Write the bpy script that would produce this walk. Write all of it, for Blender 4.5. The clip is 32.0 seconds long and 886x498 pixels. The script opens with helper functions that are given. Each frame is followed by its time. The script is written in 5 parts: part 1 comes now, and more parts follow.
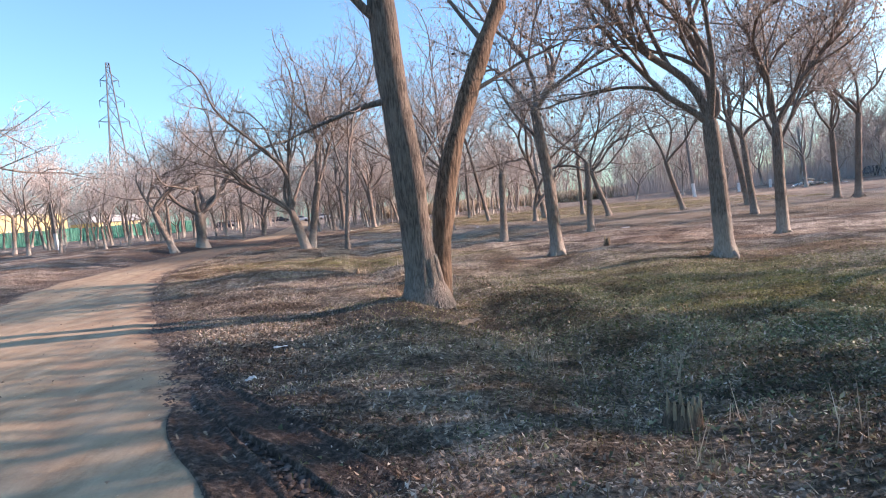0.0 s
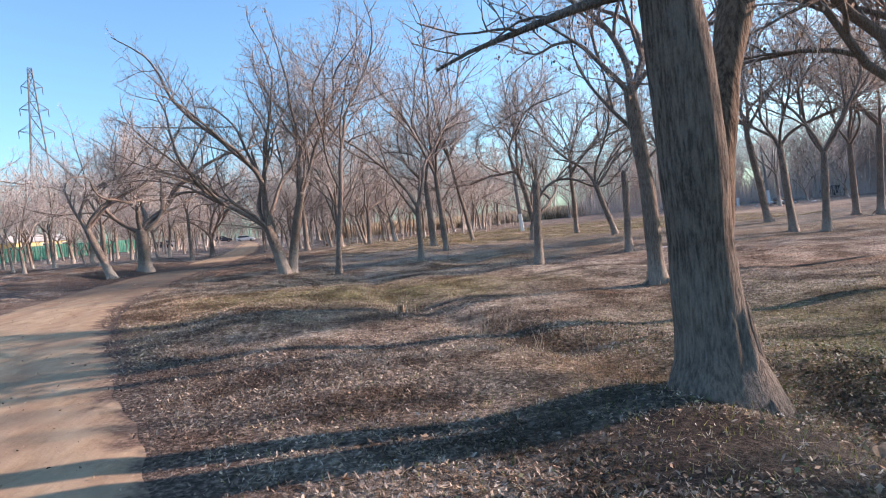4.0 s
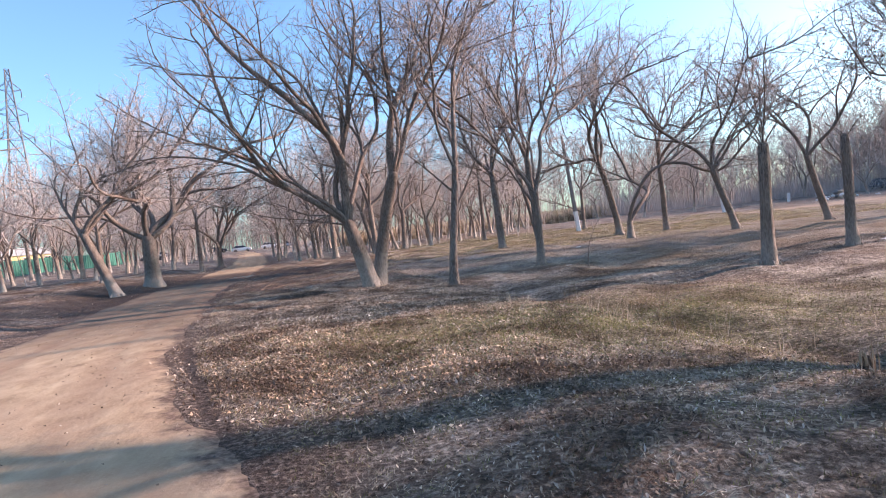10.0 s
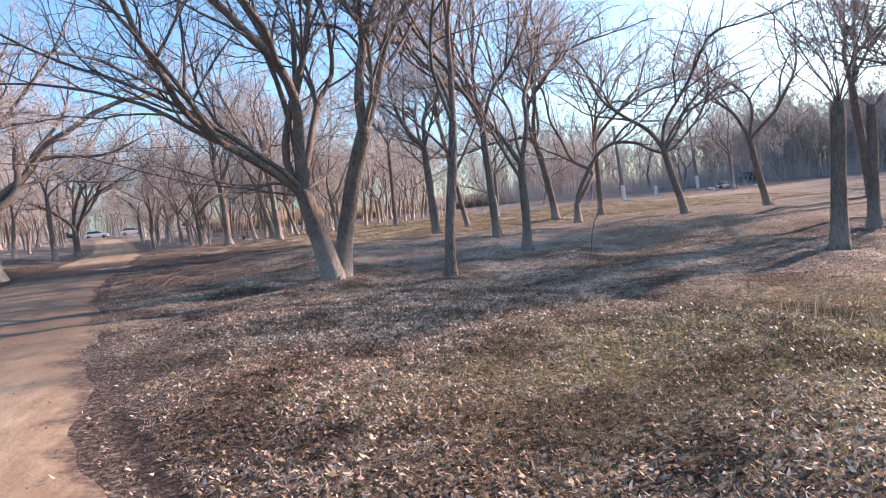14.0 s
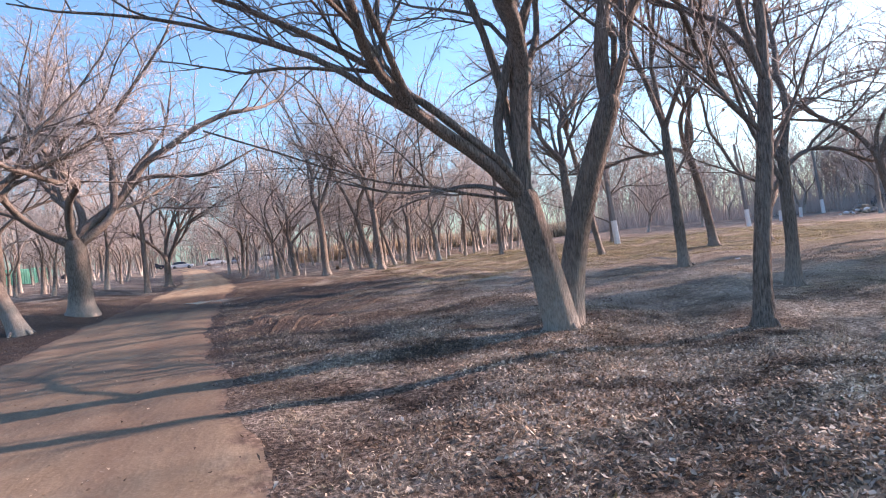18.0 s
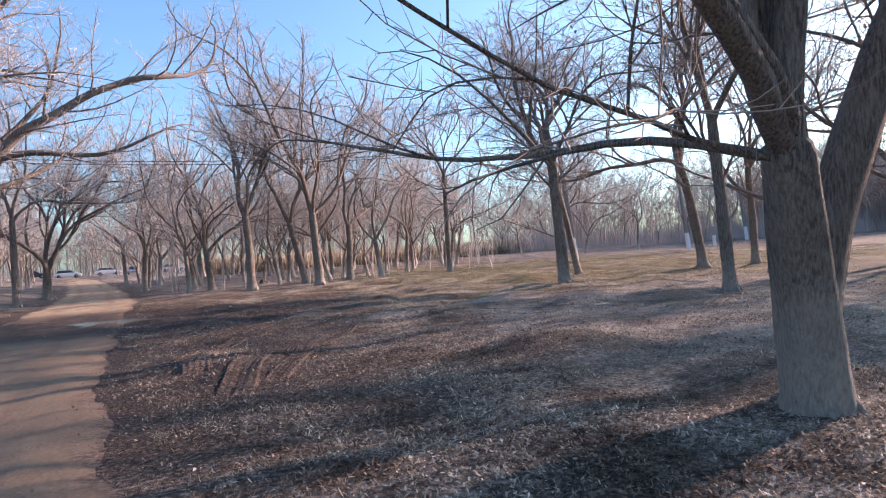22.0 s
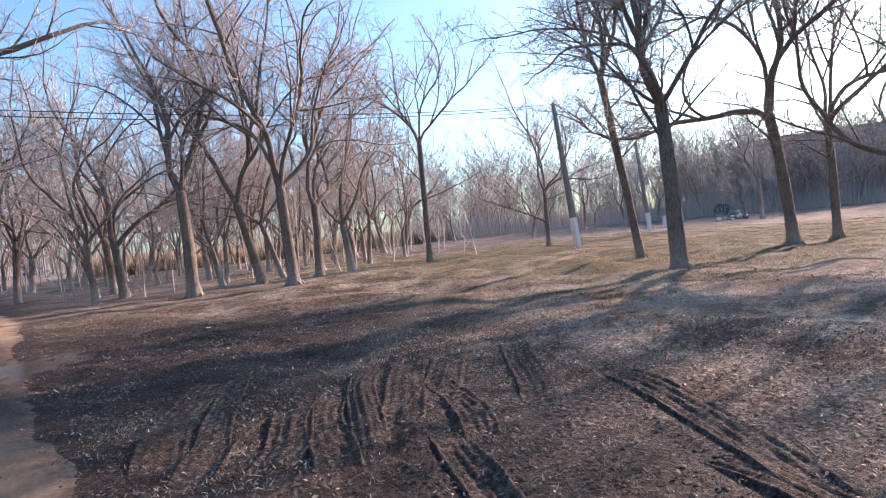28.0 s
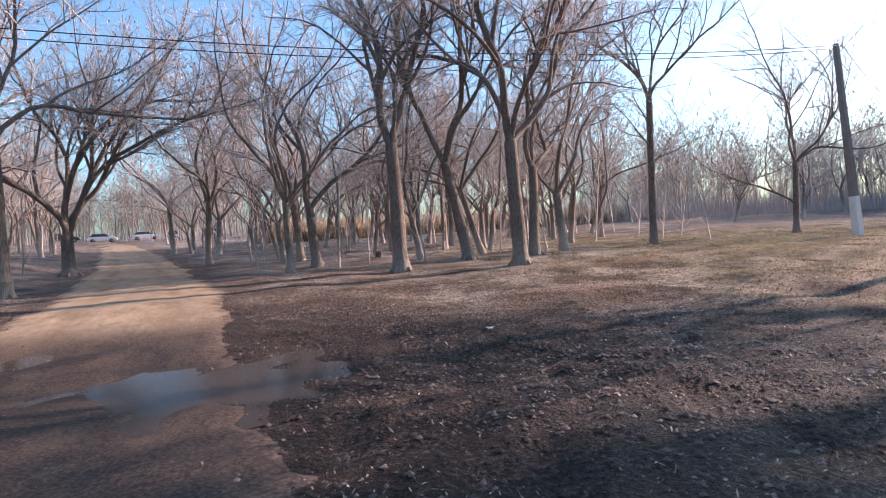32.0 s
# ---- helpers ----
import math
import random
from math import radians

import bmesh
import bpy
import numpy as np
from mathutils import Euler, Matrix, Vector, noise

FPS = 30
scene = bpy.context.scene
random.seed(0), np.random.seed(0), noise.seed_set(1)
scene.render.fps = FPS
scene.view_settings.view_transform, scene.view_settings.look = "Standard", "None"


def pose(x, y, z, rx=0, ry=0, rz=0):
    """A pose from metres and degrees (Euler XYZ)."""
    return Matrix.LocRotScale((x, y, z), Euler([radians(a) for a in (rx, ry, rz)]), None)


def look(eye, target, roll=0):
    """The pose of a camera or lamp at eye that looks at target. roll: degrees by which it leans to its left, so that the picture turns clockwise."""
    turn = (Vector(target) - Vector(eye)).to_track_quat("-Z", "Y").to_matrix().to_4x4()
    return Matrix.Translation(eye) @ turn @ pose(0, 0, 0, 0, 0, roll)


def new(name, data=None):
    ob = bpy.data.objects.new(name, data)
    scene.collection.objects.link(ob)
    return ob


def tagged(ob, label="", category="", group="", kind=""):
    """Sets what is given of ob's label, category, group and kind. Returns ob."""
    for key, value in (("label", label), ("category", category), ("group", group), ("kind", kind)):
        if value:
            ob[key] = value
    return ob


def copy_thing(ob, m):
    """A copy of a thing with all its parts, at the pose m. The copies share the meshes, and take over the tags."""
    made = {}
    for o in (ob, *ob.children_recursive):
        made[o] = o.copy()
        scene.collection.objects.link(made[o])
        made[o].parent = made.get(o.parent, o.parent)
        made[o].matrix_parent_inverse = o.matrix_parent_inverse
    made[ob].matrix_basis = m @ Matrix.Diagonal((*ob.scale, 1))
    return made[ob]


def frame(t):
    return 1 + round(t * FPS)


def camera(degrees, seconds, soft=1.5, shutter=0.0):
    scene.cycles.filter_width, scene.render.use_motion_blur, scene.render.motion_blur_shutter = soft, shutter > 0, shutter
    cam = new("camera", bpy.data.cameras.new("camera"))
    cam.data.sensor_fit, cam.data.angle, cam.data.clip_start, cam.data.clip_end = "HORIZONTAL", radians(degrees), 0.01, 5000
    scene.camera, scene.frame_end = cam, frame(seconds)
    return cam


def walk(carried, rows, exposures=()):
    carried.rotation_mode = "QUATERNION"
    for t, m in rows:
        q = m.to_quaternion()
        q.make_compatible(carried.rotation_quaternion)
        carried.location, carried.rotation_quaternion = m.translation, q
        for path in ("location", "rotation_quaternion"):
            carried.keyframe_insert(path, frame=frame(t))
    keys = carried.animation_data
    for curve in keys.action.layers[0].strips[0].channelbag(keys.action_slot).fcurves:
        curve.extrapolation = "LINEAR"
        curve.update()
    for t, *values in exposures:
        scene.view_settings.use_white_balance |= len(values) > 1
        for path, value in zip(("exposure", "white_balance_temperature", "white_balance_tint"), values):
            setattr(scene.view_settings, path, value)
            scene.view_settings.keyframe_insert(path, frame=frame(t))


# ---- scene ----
cam = camera(74.0, 32.0, soft=1.1)
# seconds, place, then the turn: yaw, pitch, roll
ROWS = [
    (0, 0.173, -0.327, 1.498, 0.01, -3.88, 4.91),
    (0.5, -0.3, 0.376, 1.499, 7.12, -3.02, 3.06),
    (1, -0.586, 1.095, 1.529, 10.37, -2.1, 4.12),
    (1.5, -0.946, 1.687, 1.546, 9.07, -0.31, 4.42),
    (2, -1.289, 2.334, 1.546, -0.1, -0.61, 5.69),
    (2.5, -1.721, 2.934, 1.577, -3.13, -0, 5.2),
    (3, -2.065, 3.54, 1.533, -6.48, -0.96, 5.4),
    (3.5, -2.446, 4.128, 1.556, -5.83, -1.89, 5.33),
    (5.5, -3.817, 6.556, 1.664, -5.79, -2.75, 3.42),
    (6, -4.252, 7.223, 1.622, -5.37, -1.89, 3.2),
    (6.5, -4.678, 7.899, 1.649, -5.96, -3.21, 3.67),
    (7, -5.09, 8.518, 1.657, -4.4, -2.77, 4.08),
    (7.5, -5.4, 9.184, 1.635, -6.78, -3.66, 4.88),
    (8, -5.777, 9.874, 1.608, -7.08, -3.11, 4.42),
    (8.5, -6.072, 10.548, 1.595, -9.71, -3.27, 4.73),
    (9, -6.472, 11.186, 1.574, -8.46, -1.78, 5.03),
    (9.5, -6.781, 11.784, 1.531, -9.09, -2.08, 5.88),
    (10, -7.175, 12.318, 1.521, -7.06, -1.79, 5.95),
    (10.5, -7.407, 12.834, 1.487, -8.25, -2.63, 6.4),
    (11, -7.743, 13.541, 1.518, -9.75, -1.95, 6.8),
    (11.5, -7.967, 14.15, 1.466, -12.79, -2.5, 6.91),
    (12, -8.262, 14.776, 1.486, -13.55, -2.19, 6.54),
    (12.5, -8.463, 15.306, 1.451, -15.38, -2.46, 6.17),
    (13, -8.732, 15.936, 1.469, -17.37, -3.07, 5.75),
    (13.5, -8.976, 16.448, 1.447, -18.88, -3.44, 5),
    (14, -9.25, 17.088, 1.483, -19.17, -4.14, 5.25),
    (14.5, -9.488, 17.615, 1.493, -18.88, -3.01, 6.4),
    (16.5, -10.295, 20.407, 1.491, -22.5, -2.11, 3.65),
    (17, -10.567, 21.177, 1.492, -17.82, -1.66, 3.73),
    (17.5, -10.814, 21.823, 1.509, -11.76, -0.2, 4.5),
    (18, -10.98, 22.51, 1.485, -12.82, -0.51, 5.47),
    (18.5, -11.18, 23.121, 1.478, -12.19, -0.13, 5.31),
    (19, -11.257, 23.819, 1.475, -13.34, -0.81, 4.55),
    (19.5, -11.424, 24.419, 1.49, -12.7, 0.33, 2.17),
    (20, -11.514, 25.049, 1.491, -12.16, -0.36, -0.47),
    (20.5, -11.593, 25.603, 1.496, -8.83, 3.05, -3.16),
    (21, -11.695, 26.241, 1.457, -12.36, 3.31, 1.3),
    (21.5, -11.826, 26.887, 1.492, -15.03, 2.37, 3.24),
    (22, -11.879, 27.598, 1.475, -21.34, 0.49, 3.69),
    (22.5, -11.963, 28.265, 1.5, -27.25, -0.08, 4.82),
    (23, -12.106, 28.839, 1.491, -31.76, 0.32, 5.22),
    (23.5, -12.294, 29.368, 1.545, -34.18, -0.26, 5.59),
    (24, -12.536, 29.906, 1.569, -32.93, 0.21, 4.61),
    (24.5, -12.633, 30.46, 1.576, -35.1, -0.34, 4.46),
    (25, -12.796, 31.078, 1.551, -35.96, -0.01, 4.9),
    (25.5, -12.831, 31.731, 1.52, -36.78, -1.28, 5.61),
    (27.5, -13.518, 35.481, 1.582, -35.81, -1.91, 5.09),
    (28, -13.746, 36.473, 1.588, -32.22, -1.22, 5.34),
    (28.5, -13.908, 37.238, 1.53, -29.96, -2.1, 4.75),
    (29, -14.091, 38.122, 1.552, -27.37, -2.28, 5.69),
    (29.5, -14.171, 38.792, 1.523, -28.62, -1.99, 6.49),
    (30, -14.246, 39.581, 1.54, -29.31, -1.91, 6.04),
    (30.5, -14.256, 40.208, 1.519, -30.4, -1.61, 5.19),
    (31, -14.306, 40.992, 1.529, -31.49, -2, 3.18),
    (31.5, -14.454, 41.559, 1.531, -27.54, -1.69, 1.96),
    (32, -14.611, 42.401, 1.566, -18.77, -2.29, 2.79),
]
EXPOSURES = [(t, e + 0.24, 6950, tint) for t, e, tint in ((0.0, 0.96, 37), (1.0, 0.92, 37), (2.5, 0.76, 36), (6.0, 0.86, 38), (9.0, 0.96, 41), (17.0, 0.98, 42), (20.0, 1.02, 43), (23.0, 0.72, 43), (25.5, 0.66, 44), (28.0, 0.92, 42), (30.0, 1.0, 42), (32.0, 0.80, 41))]
walk(cam, [(t, pose(x, y, z, 90 + pitch, roll, yaw)) for t, x, y, z, yaw, pitch, roll in ROWS], EXPOSURES)

# ---- world, sun ----
SUN_AZ, SUN_EL = radians(82.5), radians(21)          # azimuth to the right of +y
world = bpy.data.worlds.new("sky_world")
scene.world = world
world.use_nodes = True
wn = world.node_tree.nodes
sky = wn.new("ShaderNodeTexSky")
sky.sky_type, sky.sun_disc = "NISHITA", False
sky.sun_elevation, sky.sun_rotation = SUN_EL, SUN_AZ
sky.air_density, sky.dust_density, sky.ozone_density = 1.0, 1.6, 2.0
wn["Background"].inputs["Strength"].default_value = 0.15
tint = wn.new("ShaderNodeMix")                     # a clear, cyan winter sky
tint.data_type, tint.blend_type = "RGBA", "MULTIPLY"
tint.inputs[0].default_value = 1.0
tint.inputs[7].default_value = (0.54, 0.98, 1.06, 1)
world.node_tree.links.new(sky.outputs[0], tint.inputs[6])
world.node_tree.links.new(tint.outputs[2], wn["Background"].inputs["Color"])
sun = new("sun", bpy.data.lights.new("sun", "SUN"))
sun.data.energy, sun.data.angle, sun.data.color = 4.7, radians(0.6), (1.0, 0.85, 0.68)
sun_dir = Vector((math.sin(SUN_AZ) * math.cos(SUN_EL), math.cos(SUN_AZ) * math.cos(SUN_EL), math.sin(SUN_EL)))
sun.matrix_world = look(sun_dir * 100, (0, 0, 0))


# ---- materials ----
def material(name, rough=0.9, spec=0.25):
    m = bpy.data.materials.new(name)
    m.use_nodes = True
    b = m.node_tree.nodes["Principled BSDF"]
    b.inputs["Roughness"].default_value = rough
    b.inputs["Specular IOR Level"].default_value = spec
    return m, m.node_tree.nodes, m.node_tree.links, b


def node(nodes, kind, **values):
    n = nodes.new(kind)
    for key, value in values.items():
        n.inputs[key.replace("_", " ")].default_value = value
    return n


def noise_at(nodes, links, scale, detail=5, stretch=None, source="Object"):
    co = nodes.new("ShaderNodeTexCoord")
    n = node(nodes, "ShaderNodeTexNoise", Scale=scale, Detail=detail, Roughness=0.6)
    if stretch:
        mp = nodes.new("ShaderNodeMapping")
        mp.inputs["Scale"].default_value = stretch
        links.new(co.outputs[source], mp.inputs[0])
        links.new(mp.outputs[0], n.inputs["Vector"])
    else:
        links.new(co.outputs[source], n.inputs["Vector"])
    return n.outputs["Fac"]


def ramp(nodes, links, fac, stops):
    r = nodes.new("ShaderNodeValToRGB")
    while len(r.color_ramp.elements) < len(stops):
        r.color_ramp.elements.new(0.5)
    for e, (p, c) in zip(r.color_ramp.elements, stops):
        e.position, e.color = p, (*c, 1) if len(c) == 3 else c
    links.new(fac, r.inputs[0])
    return r.outputs[0]


def grey(a):
    return (a, a, a)


def mix(nodes, links, fac, a, b, mode="MIX"):
    m = nodes.new("ShaderNodeMix")
    m.data_type, m.blend_type = "RGBA", mode
    for socket, value in ((m.inputs[0], fac), (m.inputs[6], a), (m.inputs[7], b)):
        if isinstance(value, (int, float)):
            socket.default_value = value
        elif isinstance(value, tuple):
            socket.default_value = (*value, 1)
        else:
            links.new(value, socket)
    return m.outputs[2]


def math_node(nodes, links, op, a, b=0.0, clamp=False):
    m = nodes.new("ShaderNodeMath")
    m.operation, m.use_clamp = op, clamp
    for socket, value in zip(m.inputs, (a, b)):
        if isinstance(value, (int, float)):
            socket.default_value = value
        else:
            links.new(value, socket)
    return m.outputs[0]


def bump(nodes, links, shader, height, strength, distance):
    b = node(nodes, "ShaderNodeBump", Strength=strength, Distance=distance)
    links.new(height, b.inputs["Height"])
    links.new(b.outputs[0], shader.inputs["Normal"])


def plain(name, colour, rough=0.7, spec=0.3, vary=0.25, scale=6.0, metal=0.0, relief=0.0):
    """One colour with stains at two scales."""
    m, n, l, b = material(name, rough, spec)
    b.inputs["Metallic"].default_value = metal
    big, small = noise_at(n, l, scale), noise_at(n, l, scale * 9, 3)
    dark = tuple(c * (1 - vary) for c in colour)
    light = tuple(min(1, c * (1 + vary)) for c in colour)
    c = ramp(n, l, big, [(0.3, dark), (0.7, light)])
    c = mix(n, l, 0.35, c, ramp(n, l, small, [(0.3, dark), (0.7, light)]))
    l.new(c, b.inputs["Base Color"])
    if relief:
        bump(n, l, b, small, 0.6, relief)
    return m


def bark(name, dark, light, wash=0.0, strength=0.0, coarse=1.0):
    """Furrowed bark, with old lime wash on the foot of the trunk where wash is its height."""
    m, n, l, b = material(name, 0.92, 0.15)
    furrow = noise_at(n, l, 52 * coarse, 7, (1, 1, 0.13))
    fine = noise_at(n, l, 90, 4, (1, 1, 0.5))
    patch = noise_at(n, l, 2.2, 4)
    c = ramp(n, l, furrow, [(0.40, dark), (0.50, tuple(a * 0.5 + d * 0.5 for a, d in zip(dark, light))), (0.61, light)])
    c = mix(n, l, ramp(n, l, patch, [(0.45, grey(0)), (0.75, grey(0.5))]), c, tuple(x * 1.25 for x in light))
    c = mix(n, l, 0.3, c, ramp(n, l, fine, [(0.3, tuple(x * 0.6 for x in dark)), (0.7, light)]))
    if wash:
        co = n.new("ShaderNodeTexCoord")
        s = n.new("ShaderNodeSeparateXYZ")
        l.new(co.outputs["Object"], s.inputs[0])
        edge = math_node(n, l, "MULTIPLY", noise_at(n, l, 5, 5), 0.9)
        top = math_node(n, l, "ADD", s.outputs[2], edge)
        fade = ramp(n, l, math_node(n, l, "DIVIDE", top, wash + 0.45), [(0.5, grey(strength)), (0.8, grey(strength * 0.5)), (1.0, grey(0))])
        worn = ramp(n, l, noise_at(n, l, 34, 6, (1, 1, 0.3)), [(0.36, grey(0.55)), (0.6, grey(1))])
        c = mix(n, l, math_node(n, l, "MULTIPLY", fade, worn), c, (0.72, 0.65, 0.57))
    l.new(c, b.inputs["Base Color"])
    bump(n, l, b, furrow, 1.0, 0.055)
    return m


BARK_DARK, BARK_LIGHT = (0.075, 0.060, 0.051), (0.30, 0.245, 0.205)
m_bark = bark("bark", (0.075, 0.061, 0.052), (0.33, 0.27, 0.23))
m_bark_old = bark("bark_old", (0.045, 0.035, 0.029), (0.25, 0.198, 0.160), 1.3, 0.12, 0.8)
m_bark_wash = bark("bark_limewashed", BARK_DARK, BARK_LIGHT, 1.0, 0.26)
m_bark_white = bark("bark_white", BARK_DARK, BARK_LIGHT, 1.25, 0.38)
m_bark_torn = bark("bark_torn", (0.040, 0.027, 0.020), (0.24, 0.165, 0.115), coarse=0.5)
m_bark_young = bark("bark_young", (0.085, 0.068, 0.056), (0.37, 0.305, 0.255), 1.2, 0.5)
m_twig_young = plain("twig_young", (0.48, 0.42, 0.38), 0.8, 0.25, 0.3, 3)
m_twig = plain("twig", (0.42, 0.365, 0.33), 0.85, 0.2, 0.3, 3)
m_twig_near = plain("twig_near", (0.27, 0.225, 0.195), 0.85, 0.2, 0.3, 3)
m_twig_pale = plain("twig_pale", (0.54, 0.475, 0.435), 0.8, 0.25, 0.3, 3)
m_twig_far = plain("twig_far", (0.34, 0.29, 0.26), 0.85, 0.2, 0.3, 0.2)
m_wood_cut = plain("cut_wood", (0.30, 0.21, 0.13), 0.85, 0.2)


def island_colours(name, stops, rough=0.85, spec=0.3, through_light=0.0):
    """Small scattered pieces, each with its own tone."""
    m, n, l, b = material(name, rough, spec)
    g = n.new("ShaderNodeNewGeometry")
    c = ramp(n, l, g.outputs["Random Per Island"], stops)
    damp = ramp(n, l, noise_at(n, l, 5.5, 5), [(0.34, (0.45, 0.43, 0.42)), (0.5, grey(0.95)), (0.66, grey(1.3))])
    c = mix(n, l, 1.0, c, damp, "MULTIPLY")
    c = mix(n, l, 1.0, c, ramp(n, l, noise_at(n, l, 0.8, 4), [(0.41, (0.52, 0.48, 0.46)), (0.5, grey(1)), (0.59, (1.32, 1.32, 1.30))]), "MULTIPLY")
    l.new(c, b.inputs["Base Color"])
    if through_light:
        t = n.new("ShaderNodeBsdfTranslucent")
        l.new(c, t.inputs[0])
        s = n.new("ShaderNodeMixShader")
        s.inputs[0].default_value = through_light
        l.new(b.outputs[0], s.inputs[1])
        l.new(t.outputs[0], s.inputs[2])
        l.new(s.outputs[0], n["Material Output"].inputs[0])
    return m


m_leaf = island_colours("fallen_leaf", [(0.0, (0.085, 0.060, 0.044)), (0.35, (0.205, 0.150, 0.110)), (0.7, (0.37, 0.285, 0.21)), (1.0, (0.56, 0.465, 0.365))], 0.6, 0.3, 0.25)
m_grass = island_colours("dry_grass", [(0.0, (0.20, 0.155, 0.10)), (0.4, (0.36, 0.295, 0.215)), (0.8, (0.52, 0.45, 0.36)), (0.95, (0.58, 0.50, 0.40)), (1.0, (0.18, 0.18, 0.08))], 0.8, 0.25, 0.2)
m_green = island_colours("green_grass", [(0.0, (0.08, 0.10, 0.03)), (0.5, (0.18, 0.19, 0.065)), (1.0, (0.38, 0.34, 0.15))], 0.75, 0.25, 0.25)
m_meadow = island_colours("meadow_grass", [(0.0, (0.10, 0.095, 0.04)), (0.4, (0.24, 0.21, 0.10)), (0.7, (0.38, 0.32, 0.19)), (1.0, (0.56, 0.48, 0.34))], 0.7, 0.3, 0.3)
m_straw = island_colours("straw", [(0.0, (0.22, 0.16, 0.10)), (0.5, (0.42, 0.33, 0.23)), (1.0, (0.62, 0.53, 0.41))], 0.5, 0.4, 0.1)
m_cover = island_colours("ground_cover_leaf", [(0.0, (0.055, 0.075, 0.030)), (0.5, (0.135, 0.160, 0.075)), (0.85, (0.25, 0.27, 0.15)), (1.0, (0.36, 0.31, 0.20))], 0.5, 0.4, 0.25)
m_leaf_rust = island_colours("rusty_leaf", [(0.0, (0.08, 0.047, 0.030)), (0.4, (0.27, 0.172, 0.108)), (0.8, (0.50, 0.355, 0.24)), (1.0, (0.72, 0.59, 0.46))], 0.75, 0.25, 0.15)
m_leaf_pale = island_colours("pale_leaf", [(0.0, (0.13, 0.085, 0.058)), (0.3, (0.34, 0.235, 0.16)), (0.7, (0.56, 0.43, 0.32)), (1.0, (0.78, 0.68, 0.57))], 0.7, 0.3, 0.15)
m_leaf_grey = island_colours("grey_leaf", [(0.0, (0.10, 0.082, 0.068)), (0.4, (0.26, 0.222, 0.186)), (0.8, (0.48, 0.43, 0.37)), (1.0, (0.62, 0.565, 0.48))], 0.58, 0.35, 0.25)
m_seed = island_colours("seed_bunch", [(0.0, (0.20, 0.14, 0.10)), (0.6, (0.42, 0.32, 0.245)), (1.0, (0.60, 0.50, 0.41))], 0.8, 0.2, 0.4)
m_reed = island_colours("reed", [(0.0, (0.44, 0.34, 0.235)), (1.0, (0.66, 0.54, 0.40))], 0.8, 0.2, 0.3)


def ground_material():
    m, n, l, b = material("litter_ground", 0.95, 0.12)
    big, patch, mid, fine = noise_at(n, l, 0.16, 4), noise_at(n, l, 0.45, 5), noise_at(n, l, 1.6, 6), noise_at(n, l, 19, 8)
    speck = noise_at(n, l, 60, 4)
    soil = ramp(n, l, fine, [(0.30, (0.044, 0.036, 0.031)), (0.5, (0.150, 0.120, 0.102)), (0.64, (0.36, 0.30, 0.255))])
    straw = ramp(n, l, fine, [(0.30, (0.085, 0.070, 0.057)), (0.5, (0.33, 0.282, 0.235)), (0.64, (0.60, 0.54, 0.465))])
    green = ramp(n, l, fine, [(0.30, (0.034, 0.038, 0.014)), (0.5, (0.115, 0.115, 0.042)), (0.70, (0.28, 0.26, 0.11))])
    c = mix(n, l, ramp(n, l, patch, [(0.46, grey(0)), (0.58, grey(0.85))]), soil, straw)
    c = mix(n, l, ramp(n, l, mid, [(0.50, grey(0)), (0.72, grey(0.7))]), c, soil)
    clump = ramp(n, l, noise_at(n, l, 5.5, 5), [(0.34, (0.50, 0.47, 0.45)), (0.5, grey(1)), (0.66, (1.35, 1.33, 1.30))])
    c = mix(n, l, 1.0, c, clump, "MULTIPLY")
    c = mix(n, l, 1.0, c, ramp(n, l, noise_at(n, l, 0.8, 4), [(0.41, (0.52, 0.48, 0.46)), (0.5, grey(1)), (0.59, (1.32, 1.32, 1.30))]), "MULTIPLY")
    turf = n.new("ShaderNodeAttribute")
    turf.attribute_name = "turf"
    t = math_node(n, l, "MULTIPLY", turf.outputs["Fac"], ramp(n, l, mid, [(0.32, grey(0.25)), (0.55, grey(1))]), True)
    c = mix(n, l, t, c, green)
    rust = math_node(n, l, "MULTIPLY", ramp(n, l, big, [(0.48, grey(0)), (0.62, grey(0.55))]), ramp(n, l, mid, [(0.38, grey(0.1)), (0.58, grey(1))]))
    c = mix(n, l, rust, c, ramp(n, l, fine, [(0.3, (0.10, 0.050, 0.028)), (0.5, (0.25, 0.135, 0.075)), (0.7, (0.40, 0.24, 0.14))]))
    # pale dry straw; under the wood ahead it also paints sunlight on the floor
    dry = n.new("ShaderNodeAttribute")
    dry.attribute_name = "dry"
    c = mix(n, l, math_node(n, l, "MULTIPLY", dry.outputs["Fac"], ramp(n, l, patch, [(0.35, grey(0.25)), (0.6, grey(1))]), True), c, (0.36, 0.32, 0.285))
    # bare dirt; on the far field it also carries painted tree shade
    bare = n.new("ShaderNodeAttribute")
    bare.attribute_name = "bare"
    dirt = ramp(n, l, fine, [(0.3, (0.032, 0.024, 0.020)), (0.5, (0.108, 0.080, 0.065)), (0.66, (0.30, 0.235, 0.195))])
    c = mix(n, l, math_node(n, l, "MULTIPLY", bare.outputs["Fac"], ramp(n, l, mid, [(0.3, grey(0.55)), (0.6, grey(1))]), True), c, dirt)
    track = n.new("ShaderNodeAttribute")
    track.attribute_name = "track"
    c = mix(n, l, math_node(n, l, "MULTIPLY", track.outputs["Fac"], ramp(n, l, mid, [(0.3, grey(0.4)), (0.6, grey(1))]), True), c, (0.40, 0.31, 0.235))
    # wet soil, and the darker ground round the old tree's foot
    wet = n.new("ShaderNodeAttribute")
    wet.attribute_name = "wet"
